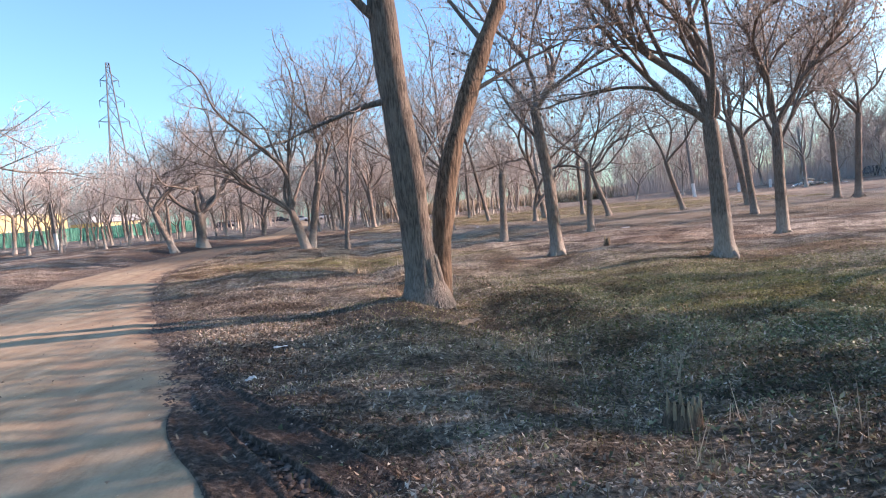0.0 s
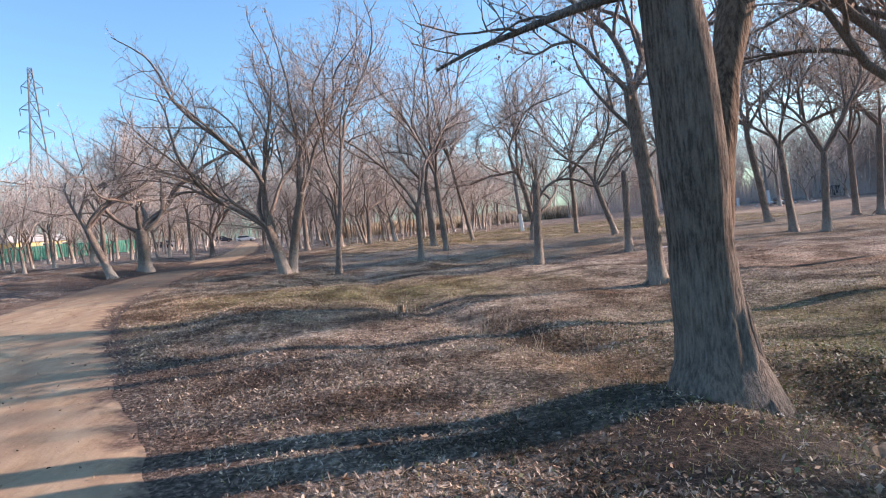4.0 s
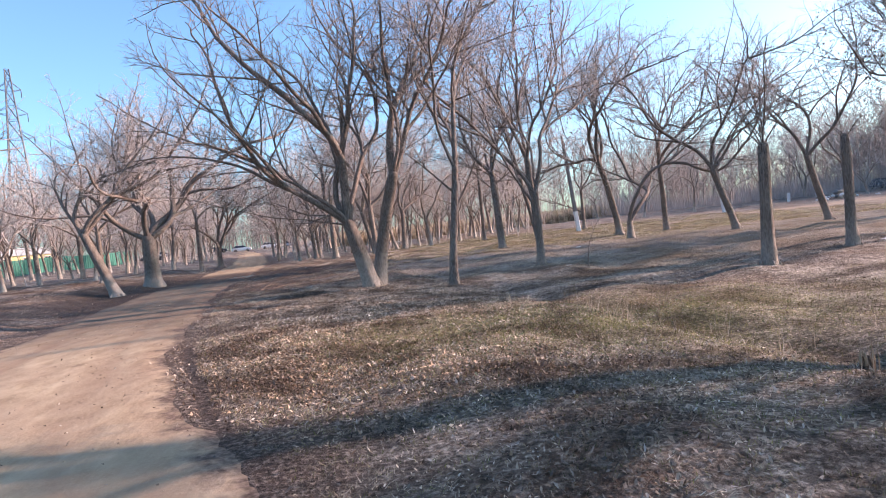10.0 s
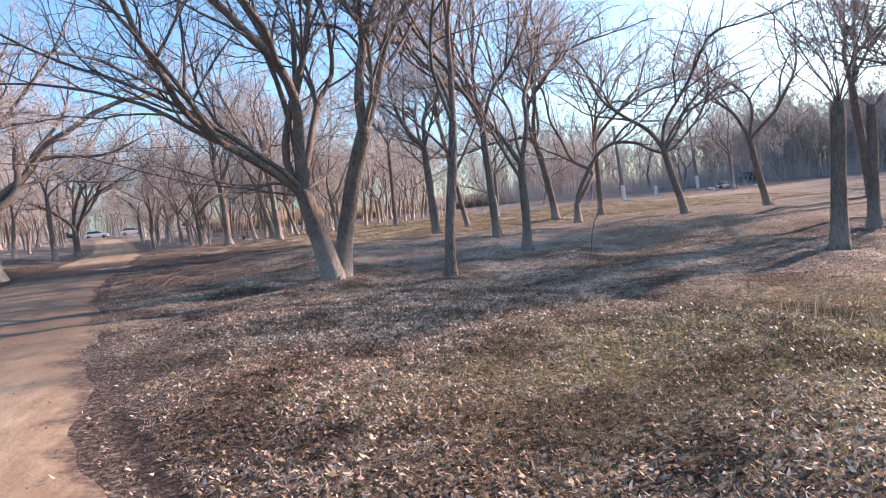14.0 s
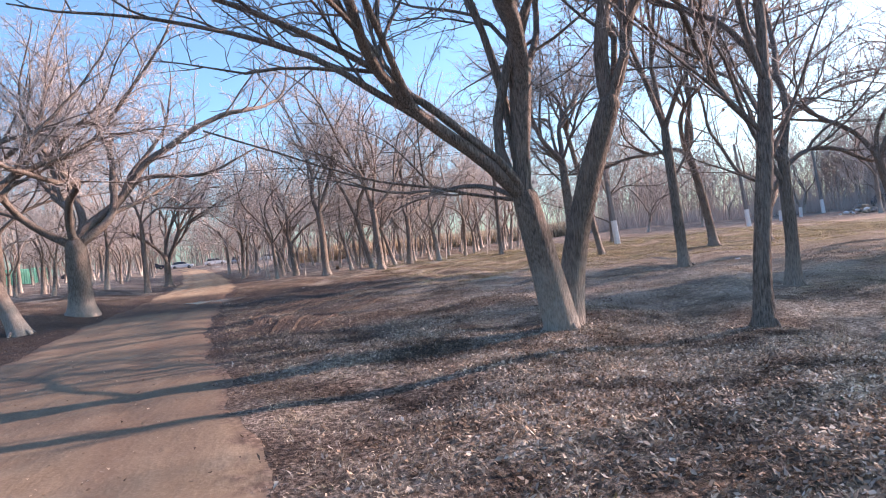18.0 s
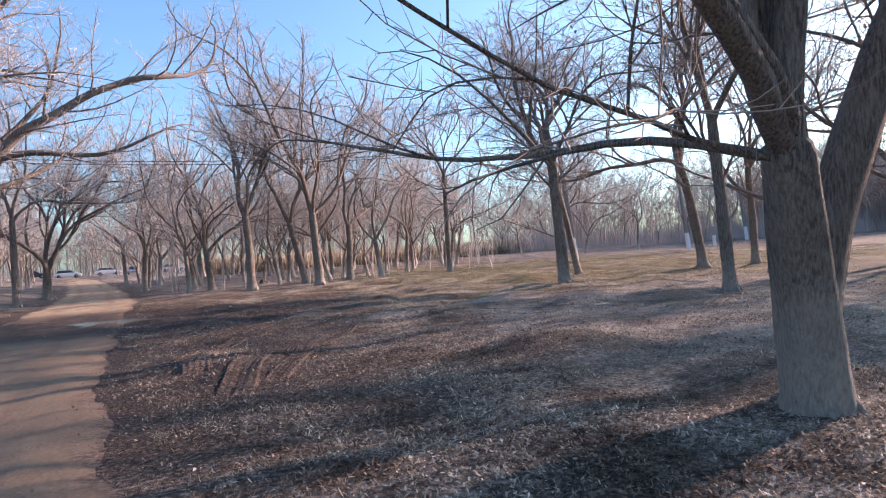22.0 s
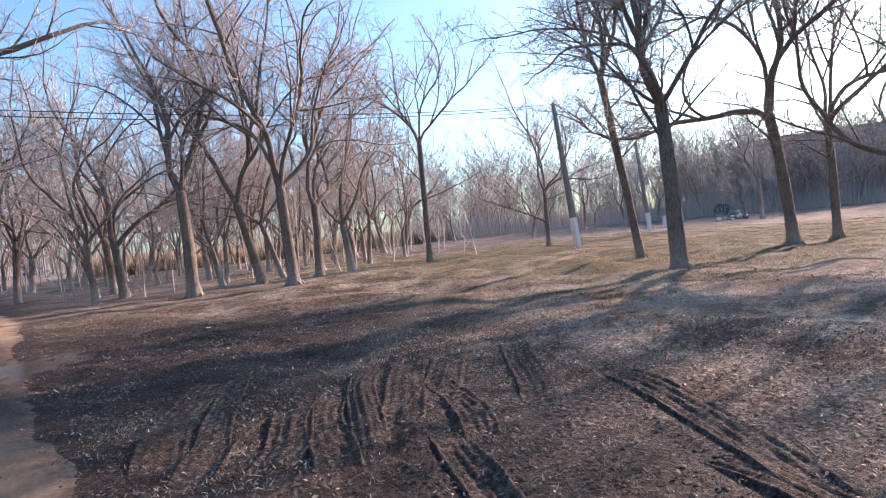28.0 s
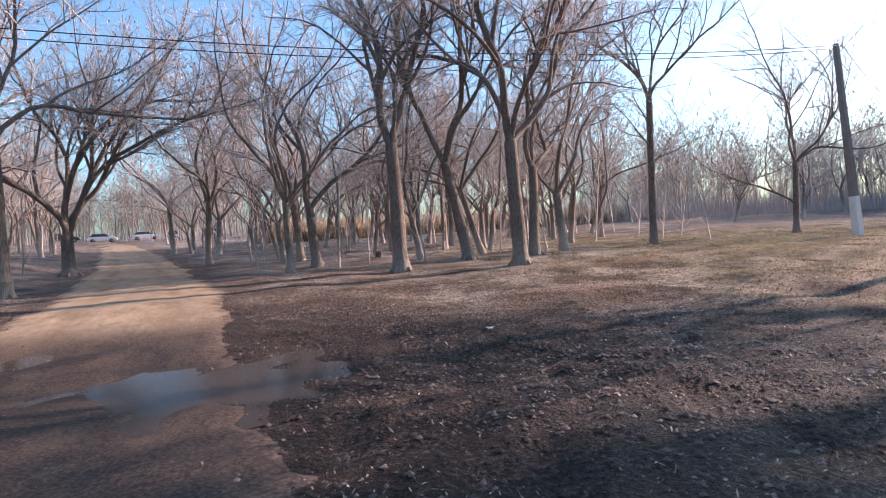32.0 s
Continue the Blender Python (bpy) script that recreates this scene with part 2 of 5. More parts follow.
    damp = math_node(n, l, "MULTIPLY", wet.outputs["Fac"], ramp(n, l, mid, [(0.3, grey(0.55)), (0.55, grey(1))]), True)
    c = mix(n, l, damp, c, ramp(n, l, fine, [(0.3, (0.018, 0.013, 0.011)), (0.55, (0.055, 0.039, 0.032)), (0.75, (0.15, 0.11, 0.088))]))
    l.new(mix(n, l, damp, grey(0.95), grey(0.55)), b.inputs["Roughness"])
    l.new(c, b.inputs["Base Color"])
    h = math_node(n, l, "ADD", math_node(n, l, "MULTIPLY", fine, 1.0), math_node(n, l, "MULTIPLY", speck, 0.5))
    bump(n, l, b, h, 1.0, 0.09)
    return m


def road_material():
    m, n, l, b = material("packed_dirt", 0.93, 0.15)
    big, mid, fine = noise_at(n, l, 0.5, 5), noise_at(n, l, 3.2, 6, (1, 0.45, 1)), noise_at(n, l, 30, 6)
    c = ramp(n, l, mid, [(0.34, (0.27, 0.194, 0.122)), (0.5, (0.37, 0.276, 0.180)), (0.68, (0.46, 0.354, 0.240))])
    c = mix(n, l, ramp(n, l, big, [(0.42, grey(0)), (0.7, grey(0.6))]), c, (0.30, 0.21, 0.145))
    c = mix(n, l, ramp(n, l, fine, [(0.5, grey(0)), (0.8, grey(0.3))]), c, (0.56, 0.42, 0.29))
    wheel = n.new("ShaderNodeAttribute")
    wheel.attribute_name = "wheel"
    c = mix(n, l, math_node(n, l, "MULTIPLY", wheel.outputs["Fac"], ramp(n, l, big, [(0.3, grey(0.3)), (0.6, grey(0.8))]), True), c, (0.26, 0.168, 0.110))
    mud = n.new("ShaderNodeAttribute")
    mud.attribute_name = "mud"
    c = mix(n, l, math_node(n, l, "MULTIPLY", mud.outputs["Fac"], ramp(n, l, mid, [(0.2, grey(0.75)), (0.5, grey(1))]), True), c, ramp(n, l, fine, [(0.3, (0.034, 0.026, 0.022)), (0.5, (0.066, 0.050, 0.042)), (0.72, (0.13, 0.10, 0.083))]))
    verge = n.new("ShaderNodeAttribute")
    verge.attribute_name = "verge"
    ragged = math_node(n, l, "ADD", verge.outputs["Fac"], math_node(n, l, "MULTIPLY", math_node(n, l, "SUBTRACT", noise_at(n, l, 2.4, 7), 0.5), 2.4))
    dirt = ramp(n, l, noise_at(n, l, 19, 8), [(0.3, (0.045, 0.031, 0.024)), (0.5, (0.115, 0.080, 0.062)), (0.72, (0.26, 0.19, 0.15))])
    c = mix(n, l, ramp(n, l, ragged, [(0.35, grey(0)), (0.85, grey(0.95))]), c, dirt)
    l.new(c, b.inputs["Base Color"])
    bump(n, l, b, math_node(n, l, "ADD", mid, math_node(n, l, "MULTIPLY", fine, 0.18)), 0.6, 0.035)
    return m


m_ground, m_road = ground_material(), road_material()

# ---- the lie of the land ----
ROAD = [(3.5, -14), (0.6, -6), (-1.1, -1), (-2.7, 1.9), (-3.8, 4.0), (-6.1, 8.0), (-9.4, 14.4), (-11.3, 18.6), (-12.3, 21.8), (-13.1, 25.5), (-14.4, 32),
        (-15.4, 38), (-16.1, 44), (-16.6, 50), (-17.1, 58), (-19.6, 74), (-23, 92), (-28, 116), (-40, 160)]
DITCH = [(1.9, 2.6), (1.5, 4.6), (1.3, 6.4), (-0.6, 12), (-2.2, 16.6), (-2.9, 22), (-4.0, 29.2)]
TRACK = [(-12.6, 41.5), (-10.2, 43.4), (-8.8, 44.8), (-3.4, 51.7), (5.3, 56.2), (14, 58.5), (30, 60), (60, 62)]


def resample(points, step):
    """A smooth line through the points, at even steps."""
    p = np.array(points, float)
    d = np.r_[0, np.cumsum(np.hypot(*np.diff(p, axis=0).T))]
    s = np.arange(0, d[-1], step)
    line = np.c_[np.interp(s, d, p[:, 0]), np.interp(s, d, p[:, 1])]
    k = np.ones(9) / 9
    pad = np.pad(line, ((4, 4), (0, 0)), mode="reflect", reflect_type="odd")
    return np.c_[np.convolve(pad[:, 0], k, "valid"), np.convolve(pad[:, 1], k, "valid")]


road_line, ditch_line, track_line = resample(ROAD, 0.5), resample(DITCH, 0.4), resample(TRACK, 0.5)


def far_from(line, x, y):
    """The distance of many places from a line."""
    x, y = np.atleast_1d(np.asarray(x, float)), np.atleast_1d(np.asarray(y, float))
    best = np.full(x.shape, 1e9)
    for px, py in line:
        best = np.minimum(best, (x - px) ** 2 + (y - py) ** 2)
    return np.sqrt(best)


def smooth(a, b, x):
    t = np.clip((x - a) / (b - a), 0, 1)
    return t * t * (3 - 2 * t)


WAVES = [(random.uniform(0.25, 1.6), random.uniform(0, 6.28), random.uniform(0, 6.28)) for _ in range(22)]
# wheel tracks, each from its near to its far end
RUTS = [((0.1, 2.4), (-2.6, 5.8)), ((-0.7, 2.3), (-2.3, 5.0)), ((-13.5, 41.0), (-12.1, 44.8)), ((-13.2, 41.0), (-12.0, 44.6)), ((-13.3, 40.8), (-12.2, 42.8)),
        ((-12.9, 40.6), (-12.0, 42.8)), ((-12.2, 39.9), (-10.1, 44.2)), ((-12.4, 40.0), (-11.3, 42.8)), ((-11.9, 40.4), (-9.8, 43.9)), ((-11.4, 39.8), (-10.4, 42.6)),
        ((-10.6, 40.2), (-8.4, 43.5)), ((-11.7, 40.6), (-9.3, 43.8)), ((-11.5, 35.0), (-10.2, 39.6)), ((-12.2, 35.6), (-11.6, 40.0)), ((-11.9, 34.4), (-11.2, 38.4)),
        ((-12.6, 37.2), (-11.2, 41.0)), ((-10.6, 37.6), (-8.8, 41.4))]


SODDEN = [((-0.9, 8.25), (0.55, 7.9), 0.5), ((-3.6, 7.1), (-2.16, 5.09), 0.22), ((-2.16, 5.09), (-0.5, 2.5), 0.26), ((-10.4, 22.6), (-9.8, 20.7), 0.09), ((-9.8, 20.7), (-7.9, 15.4), 0.08)]


def sodden(x, y):
    """Dark wet soil along the edge of the road, and a dark strip before the old tree."""
    out = np.zeros(np.shape(x))
    for (ax, ay), (bx, by), w in SODDEN:
        t = np.clip(((x - ax) * (bx - ax) + (y - ay) * (by - ay)) / ((bx - ax) ** 2 + (by - ay) ** 2), 0, 1)
        d = np.hypot(x - ax - t * (bx - ax), y - ay - t * (by - ay))
        out = np.maximum(out, np.exp(-(d / w) ** 4))
    return out


def mire(x, y):
    """How far a place lies in the churned wet soil beside the road."""
    return np.exp(-(((x + 11.0) / 4.8) ** 2 + ((y - 48.0) / 3.4) ** 2) ** 1.5)


def lie(x, y):
    """The height of the ground at many places."""
    x, y = np.atleast_1d(np.asarray(x, float)), np.atleast_1d(np.asarray(y, float))
    z = np.zeros(x.shape)
    for k, a, ph in WAVES:
        z += 0.012 / k ** 0.6 * np.sin(k * (x * math.cos(a) + y * math.sin(a)) * 2 + ph)
    off = far_from(road_line, x, y)
    side = x - np.interp(y, road_line[:, 1], road_line[:, 0])
    z *= smooth(1.2, 3.5, off)
    left, right = smooth(2.5, 6, -side), smooth(4, 13, side)
    z += 0.35 * left * smooth(4, 20, y) + 0.45 * smooth(10, 45, -side)
    z += right * (-0.30 * smooth(38, 27, y) * smooth(-2, 8, y) + 0.06)
    z += 0.24 * smooth(46, 62, y) + 0.016 * np.clip(y - 72, 0, 90)
    u = x * 0.9 + (y - 35) * 0.25
    z += 0.014 * np.clip(u - 32, 0, 150) * smooth(32, 50, u)
    z -= (0.13 + 0.06 * smooth(13, 8, y)) * np.exp(-(far_from(ditch_line, x, y) / (0.55 + 0.2 * smooth(13, 8, y))) ** 2)
    z += 0.16 * np.exp(-((x + 0.2) ** 2 + (y - 9.3) ** 2) / 0.9)
    near = (np.abs(x + 9) < 14) & (y > -2) & (y < 50)
    if near.any():
        xs, ys = x[near], y[near]
        for (ax, ay), (bx, by) in RUTS:
            t = np.clip(((xs - ax) * (bx - ax) + (ys - ay) * (by - ay)) / ((bx - ax) ** 2 + (by - ay) ** 2), 0, 1)
            d = np.hypot(xs - ax - t * (bx - ax), ys - ay - t * (by - ay))
            z[near] += -0.022 * np.exp(-(d / 0.11) ** 2) + 0.012 * np.exp(-((d - 0.22) / 0.08) ** 2)
    z -= 0.014 * sodden(x, y)
    churn = np.clip(np.exp(-(((x + 14.8) / 3.4) ** 2 + ((y - 48.5) / 4.5) ** 2)) + 0.9 * mire(x, y), 0, 1)
    z += churn * (0.036 * np.sin(x * 4.1 + 2 * np.sin(y * 1.7)) * np.sin(y * 3.3 + 1.5 * np.sin(x * 2.3)) + 0.016 * np.sin(x * 9.7 + y * 4.1) * np.sin(y * 8.3 - x * 3.0))
    z -= 0.12 * np.exp(-(((x + 15.4) / 1.5) ** 2 + ((y - 49.3) / 1.2) ** 2)) + 0.10 * np.exp(-(((x + 17.4) / 0.7) ** 2 + ((y - 51.6) / 0.7) ** 2))
    return z


def lie1(x, y):
    return float(lie(x, y)[0])


def mesh_ob(name, verts, faces, mat, smooth_faces=True):
    me = bpy.data.meshes.new(name)
    me.from_pydata(verts, [], faces)
    me.materials.append(mat)
    if smooth_faces:
        me.shade_smooth()
    return new(name, me)


def quads(v, f, name, mat):
    """A large mesh from arrays, quick."""
    me = bpy.data.meshes.new(name)
    me.vertices.add(len(v))
    me.vertices.foreach_set("co", np.asarray(v, np.float32).ravel())
    k = f.shape[1]
    me.loops.add(f.size)
    me.loops.foreach_set("vertex_index", f.astype(np.int32).ravel())
    me.polygons.add(len(f))
    me.polygons.foreach_set("loop_start", np.arange(0, f.size, k, dtype=np.int32))
    me.update(calc_edges=True)
    me.materials.append(mat)
    return new(name, me)


def uneven(lo, hi, start, end, fine, coarse):
    """Grid lines, close together between start and end and ever wider outside."""
    inner = list(np.arange(start, end + fine, fine))
    left, right, s = [], [], fine
    a = start
    while a > lo:
        s = min(s * 1.25, coarse)
        a -= s
        left.append(max(a, lo))
    s, a = fine, inner[-1]
    while a < hi:
        s = min(s * 1.25, coarse)
        a += s
        right.append(min(a, hi))
    return np.array(left[::-1] + inner + right)


def sheet(name, xs, ys, mat, drop=0.0):
    X, Y = np.meshgrid(xs, ys)
    Z = lie(X.ravel(), Y.ravel()) + drop
    v = np.c_[X.ravel(), Y.ravel(), Z]
    nx, ny = len(xs), len(ys)
    i = (np.arange(ny - 1)[:, None] * nx + np.arange(nx - 1)[None]).ravel()
    f = np.c_[i, i + 1, i + nx + 1, i + nx]
    ob = quads(v, f, name, mat)
    ob.data.shade_smooth()
    return ob, v


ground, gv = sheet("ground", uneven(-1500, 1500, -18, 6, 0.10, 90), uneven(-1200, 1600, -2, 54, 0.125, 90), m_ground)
tagged(ground, "uneven park ground of dry leaves, sparse straw grass and soil", "ground", kind="structure")


def attribute(ob, name, values):
    a = ob.data.attributes.new(name, "FLOAT", "POINT")
    a.data.foreach_set("value", np.asarray(values, np.float32))


off_road, off_track = far_from(road_line, gv[:, 0], gv[:, 1]), far_from(track_line, gv[:, 0], gv[:, 1])
wide = 0.5 + 0.5 * np.sin(gv[:, 0] * 0.31 + 1.3) * np.sin(gv[:, 1] * 0.27 + 0.4)
turf = np.clip(np.exp(-(((gv[:, 0] - 5.5) / 5.5) ** 2 + ((gv[:, 1] - 8.5) / 5.5) ** 2)) * 1.1
               + 0.75 * np.exp(-(((gv[:, 0] + 3.5) / 5) ** 2 + ((gv[:, 1] - 21.5) / 3.0) ** 2))
               + 0.8 * np.exp(-(((gv[:, 0] - 14) / 16) ** 2 + ((gv[:, 1] - 57) / 8) ** 2)) * (0.5 + 0.5 * wide)
               + 0.8 * smooth(-6, 4, gv[:, 0]) * smooth(26, 34, gv[:, 1]) * smooth(82, 68, gv[:, 1]) * smooth(45, 25, gv[:, 0]) * (0.35 + 0.65 * wide)
               + 0.95 * np.exp(-(((gv[:, 0] - 8.3) / 2.2) ** 2 + ((gv[:, 1] - 43.5) / 1.4) ** 2)), 0, 1)
bare = np.clip(np.exp(-(off_track / 1.6) ** 2) * 0.6 + smooth(3.6, 2.0, off_road) * 0.7
               + 0.85 * smooth(10, 3.5, off_road) * smooth(31, 38, gv[:, 1]) * smooth(57, 51, gv[:, 1])
               # tree shade over the far field, painted in as darker dirt
               + 0.6 * smooth(-1, 8, gv[:, 0]) * smooth(22, 30, gv[:, 1]) * (0.5 + 0.5 * wide)
               + 0.35 * smooth(9, 3, off_road) * wide, 0, 1)
lane = np.exp(-((off_track - 0.75) / 0.30) ** 2) * smooth(-12.5, -8, gv[:, 0]) * smooth(39, 43, gv[:, 1]) + 0.9 * np.exp(-(off_track / 3.0) ** 2) * smooth(18, 32, gv[:, 0])
tread = np.zeros(len(gv))
for (ax, ay), (bx, by) in RUTS:
    t = np.clip(((gv[:, 0] - ax) * (bx - ax) + (gv[:, 1] - ay) * (by - ay)) / ((bx - ax) ** 2 + (by - ay) ** 2), 0, 1)
    tread = np.maximum(tread, np.exp(-((np.hypot(gv[:, 0] - ax - t * (bx - ax), gv[:, 1] - ay - t * (by - ay))) / 0.12) ** 2))
# the last two terms only darken the ground round the old tree's foot
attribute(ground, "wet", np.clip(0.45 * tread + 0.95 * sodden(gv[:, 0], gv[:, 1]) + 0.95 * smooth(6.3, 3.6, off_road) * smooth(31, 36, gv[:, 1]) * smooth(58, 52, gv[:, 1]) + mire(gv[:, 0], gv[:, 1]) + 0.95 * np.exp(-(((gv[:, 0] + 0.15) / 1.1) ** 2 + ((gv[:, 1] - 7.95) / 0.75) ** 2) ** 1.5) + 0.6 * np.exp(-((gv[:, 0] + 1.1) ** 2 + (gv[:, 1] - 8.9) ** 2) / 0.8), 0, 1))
attribute(ground, "track", np.clip(lane, 0, 1))
attribute(ground, "turf", turf)
attribute(ground, "dry", 0.45 * smooth(20, 40, gv[:, 0] * 0.9 + (gv[:, 1] - 35) * 0.25) * smooth(140, 70, gv[:, 0])
          + 0.55 * smooth(-9.5, -5, gv[:, 0]) * smooth(29, 34, gv[:, 1]) * smooth(50, 44, gv[:, 1])
          # sunlight on the wood floor, put into the colour as a paler tone
          + 0.5 * smooth(56, 64, gv[:, 1]) * smooth(6, -4, gv[:, 0]))
attribute(ground, "bare", bare)


def strip(name, line, half, mat, cols=17, rise=0.036):
    """A road laid on the ground, its ragged edges sunk under it."""
    d = np.gradient(line, axis=0)
    d /= np.hypot(d[:, 0], d[:, 1])[:, None]
    side = np.c_[-d[:, 1], d[:, 0]]
    s = np.linspace(-1, 1, cols)
    n = len(line)
    k = np.arange(n)
    rag_l = 0.09 * np.sin(k * 0.37) + 0.07 * np.sin(k * 0.13 + 1)
    rag_r = 0.08 * np.sin(k * 0.41 + 4) + 0.08 * np.sin(k * 0.11)
    w = np.where(s[None] > 0, half + rag_l[:, None], half + rag_r[:, None]) * s[None]
    verge = np.broadcast_to(np.abs(s)[None], w.shape)
    x, y = line[:, :1] + side[:, :1] * w, line[:, 1:] + side[:, 1:] * w
    z = lie(x.ravel(), y.ravel()).reshape(x.shape)
    crown = rise * (1 - np.abs(s[None]) ** 6 * 1.9)
    tracks = -0.016 * (np.exp(-((np.abs(w) - 0.85) / 0.22) ** 2))
    z = z + crown + tracks + 0.005 * np.sin(x * 7.1 + y * 3.3) + 0.004 * np.sin(x * 3.7 - y * 5.9)
    v = np.c_[x.ravel(), y.ravel(), z.ravel()]
    i = (np.arange(n - 1)[:, None] * cols + np.arange(cols - 1)[None]).ravel()
    ob = quads(v, np.c_[i + 1, i, i + cols, i + cols + 1], name, mat)
    ob.data.shade_smooth()
    attribute(ob, "wheel", np.exp(-((np.abs(w.ravel()) - 0.85 - 0.05 * np.sin(y.ravel() * 0.7)) / 0.16) ** 2) + 0.7 * np.exp(-((w.ravel() + 1.45) / 0.13) ** 2))
    attribute(ob, "verge", smooth(0.62, 0.98, verge.ravel()))
    return ob, v


road, rv = strip("road", resample(ROAD, 0.25), 2.05, m_road)
tagged(road, "unpaved road of packed pale brown dirt", "road", kind="structure")
attribute(road, "mud", np.clip((0.62 * smooth(22, 29, rv[:, 1]) + 0.4 * smooth(43, 45, rv[:, 1])) * smooth(54.5, 51.5, rv[:, 1]), 0, 1))


# ---- trees ----
class Wood:
    """Gathers tapered tubes into one mesh."""

    def __init__(self):
        self.v, self.f = [], []

    def tube(self, pts, radii, sides, lobes=0.0, phase=0.0, close=True):
        n0 = len(self.v)
        right = None
        for i, p in enumerate(pts):
            a, b = pts[max(i - 1, 0)], pts[min(i + 1, len(pts) - 1)]
            tx, ty, tz = b[0] - a[0], b[1] - a[1], b[2] - a[2]
            tl = math.sqrt(tx * tx + ty * ty + tz * tz) or 1.0
            tx, ty, tz = tx / tl, ty / tl, tz / tl
            if right is None:
                right = (0.0, tz, -ty) if abs(tx) < 0.9 else (-tz, 0.0, tx)
            d = right[0] * tx + right[1] * ty + right[2] * tz
            rx, ry, rz = right[0] - d * tx, right[1] - d * ty, right[2] - d * tz
            rl = math.sqrt(rx * rx + ry * ry + rz * rz) or 1.0
            rx, ry, rz = rx / rl, ry / rl, rz / rl
            right = (rx, ry, rz)
            ux, uy, uz = ty * rz - tz * ry, tz * rx - tx * rz, tx * ry - ty * rx
            for k in range(sides):
                t = 2 * math.pi * k / sides
                r = radii[i]
                if lobes:
                    r *= 1 + lobes * (math.sin(5 * t + phase) + 0.6 * math.sin(3 * t + 2 * phase + p[2] * 0.4)) * 0.5
                c, s = math.cos(t) * r, math.sin(t) * r
                self.v.append((p[0] + rx * c + ux * s, p[1] + ry * c + uy * s, p[2] + rz * c + uz * s))
            if i:
                o = n0 + (i - 1) * sides
                for k in range(sides):
                    k2 = (k + 1) % sides
                    self.f.append((o + k, o + k2, o + sides + k2, o + sides + k))
        if close:
            self.f.append(tuple(n0 + (len(pts) - 1) * sides + k for k in range(sides)))


def unit(x, y, z):
    l = math.sqrt(x * x + y * y + z * z) or 1.0
    return x / l, y / l, z / l


def grown(rng, p, d, length, n, wobble, up, droop=0.0):
    """The points of a branch that bows, kinks and turns upwards."""
    pts, step = [p], length / n
    bx, by, bz = rng.gauss(0, wobble), rng.gauss(0, wobble), rng.gauss(0, wobble)
    for i in range(n):
        bx, by, bz = bx * 0.55 + rng.gauss(0, wobble * 0.8), by * 0.55 + rng.gauss(0, wobble * 0.8), bz * 0.55 + rng.gauss(0, wobble * 0.8)
        d = unit(d[0] + bx, d[1] + by, d[2] + bz + up - droop * i / n + (0.12 if d[2] < -0.12 - droop else 0.0))
        p = (p[0] + d[0] * step, p[1] + d[1] * step, p[2] + d[2] * step)
        pts.append(p)
    return pts


def aside(rng, d, angle, turn=None):
    """A direction that leaves d by the angle, to the side that turn gives, or to a random one."""
    x, y, z = d
    a, b, c = unit(*((0, z, -y) if abs(x) < 0.8 else (-z, 0, x)))
    e, f, g = y * c - z * b, z * a - x * c, x * b - y * a
    t = rng.uniform(0, 2 * math.pi) if turn is None else turn
    s, o = math.sin(angle), math.cos(angle)
    ct, st = math.cos(t), math.sin(t)
    return unit(x * o + s * (a * ct + e * st), y * o + s * (b * ct + f * st), z * o + s * (c * ct + g * st))


def tangent(pts, i):
    a, b = pts[max(i - 1, 0)], pts[min(i + 1, len(pts) - 1)]
    return unit(b[0] - a[0], b[1] - a[1], b[2] - a[2])


GAPS, STARTS = (0.66, 0.25, 0.155), (0.18, 0.12, 0.08)


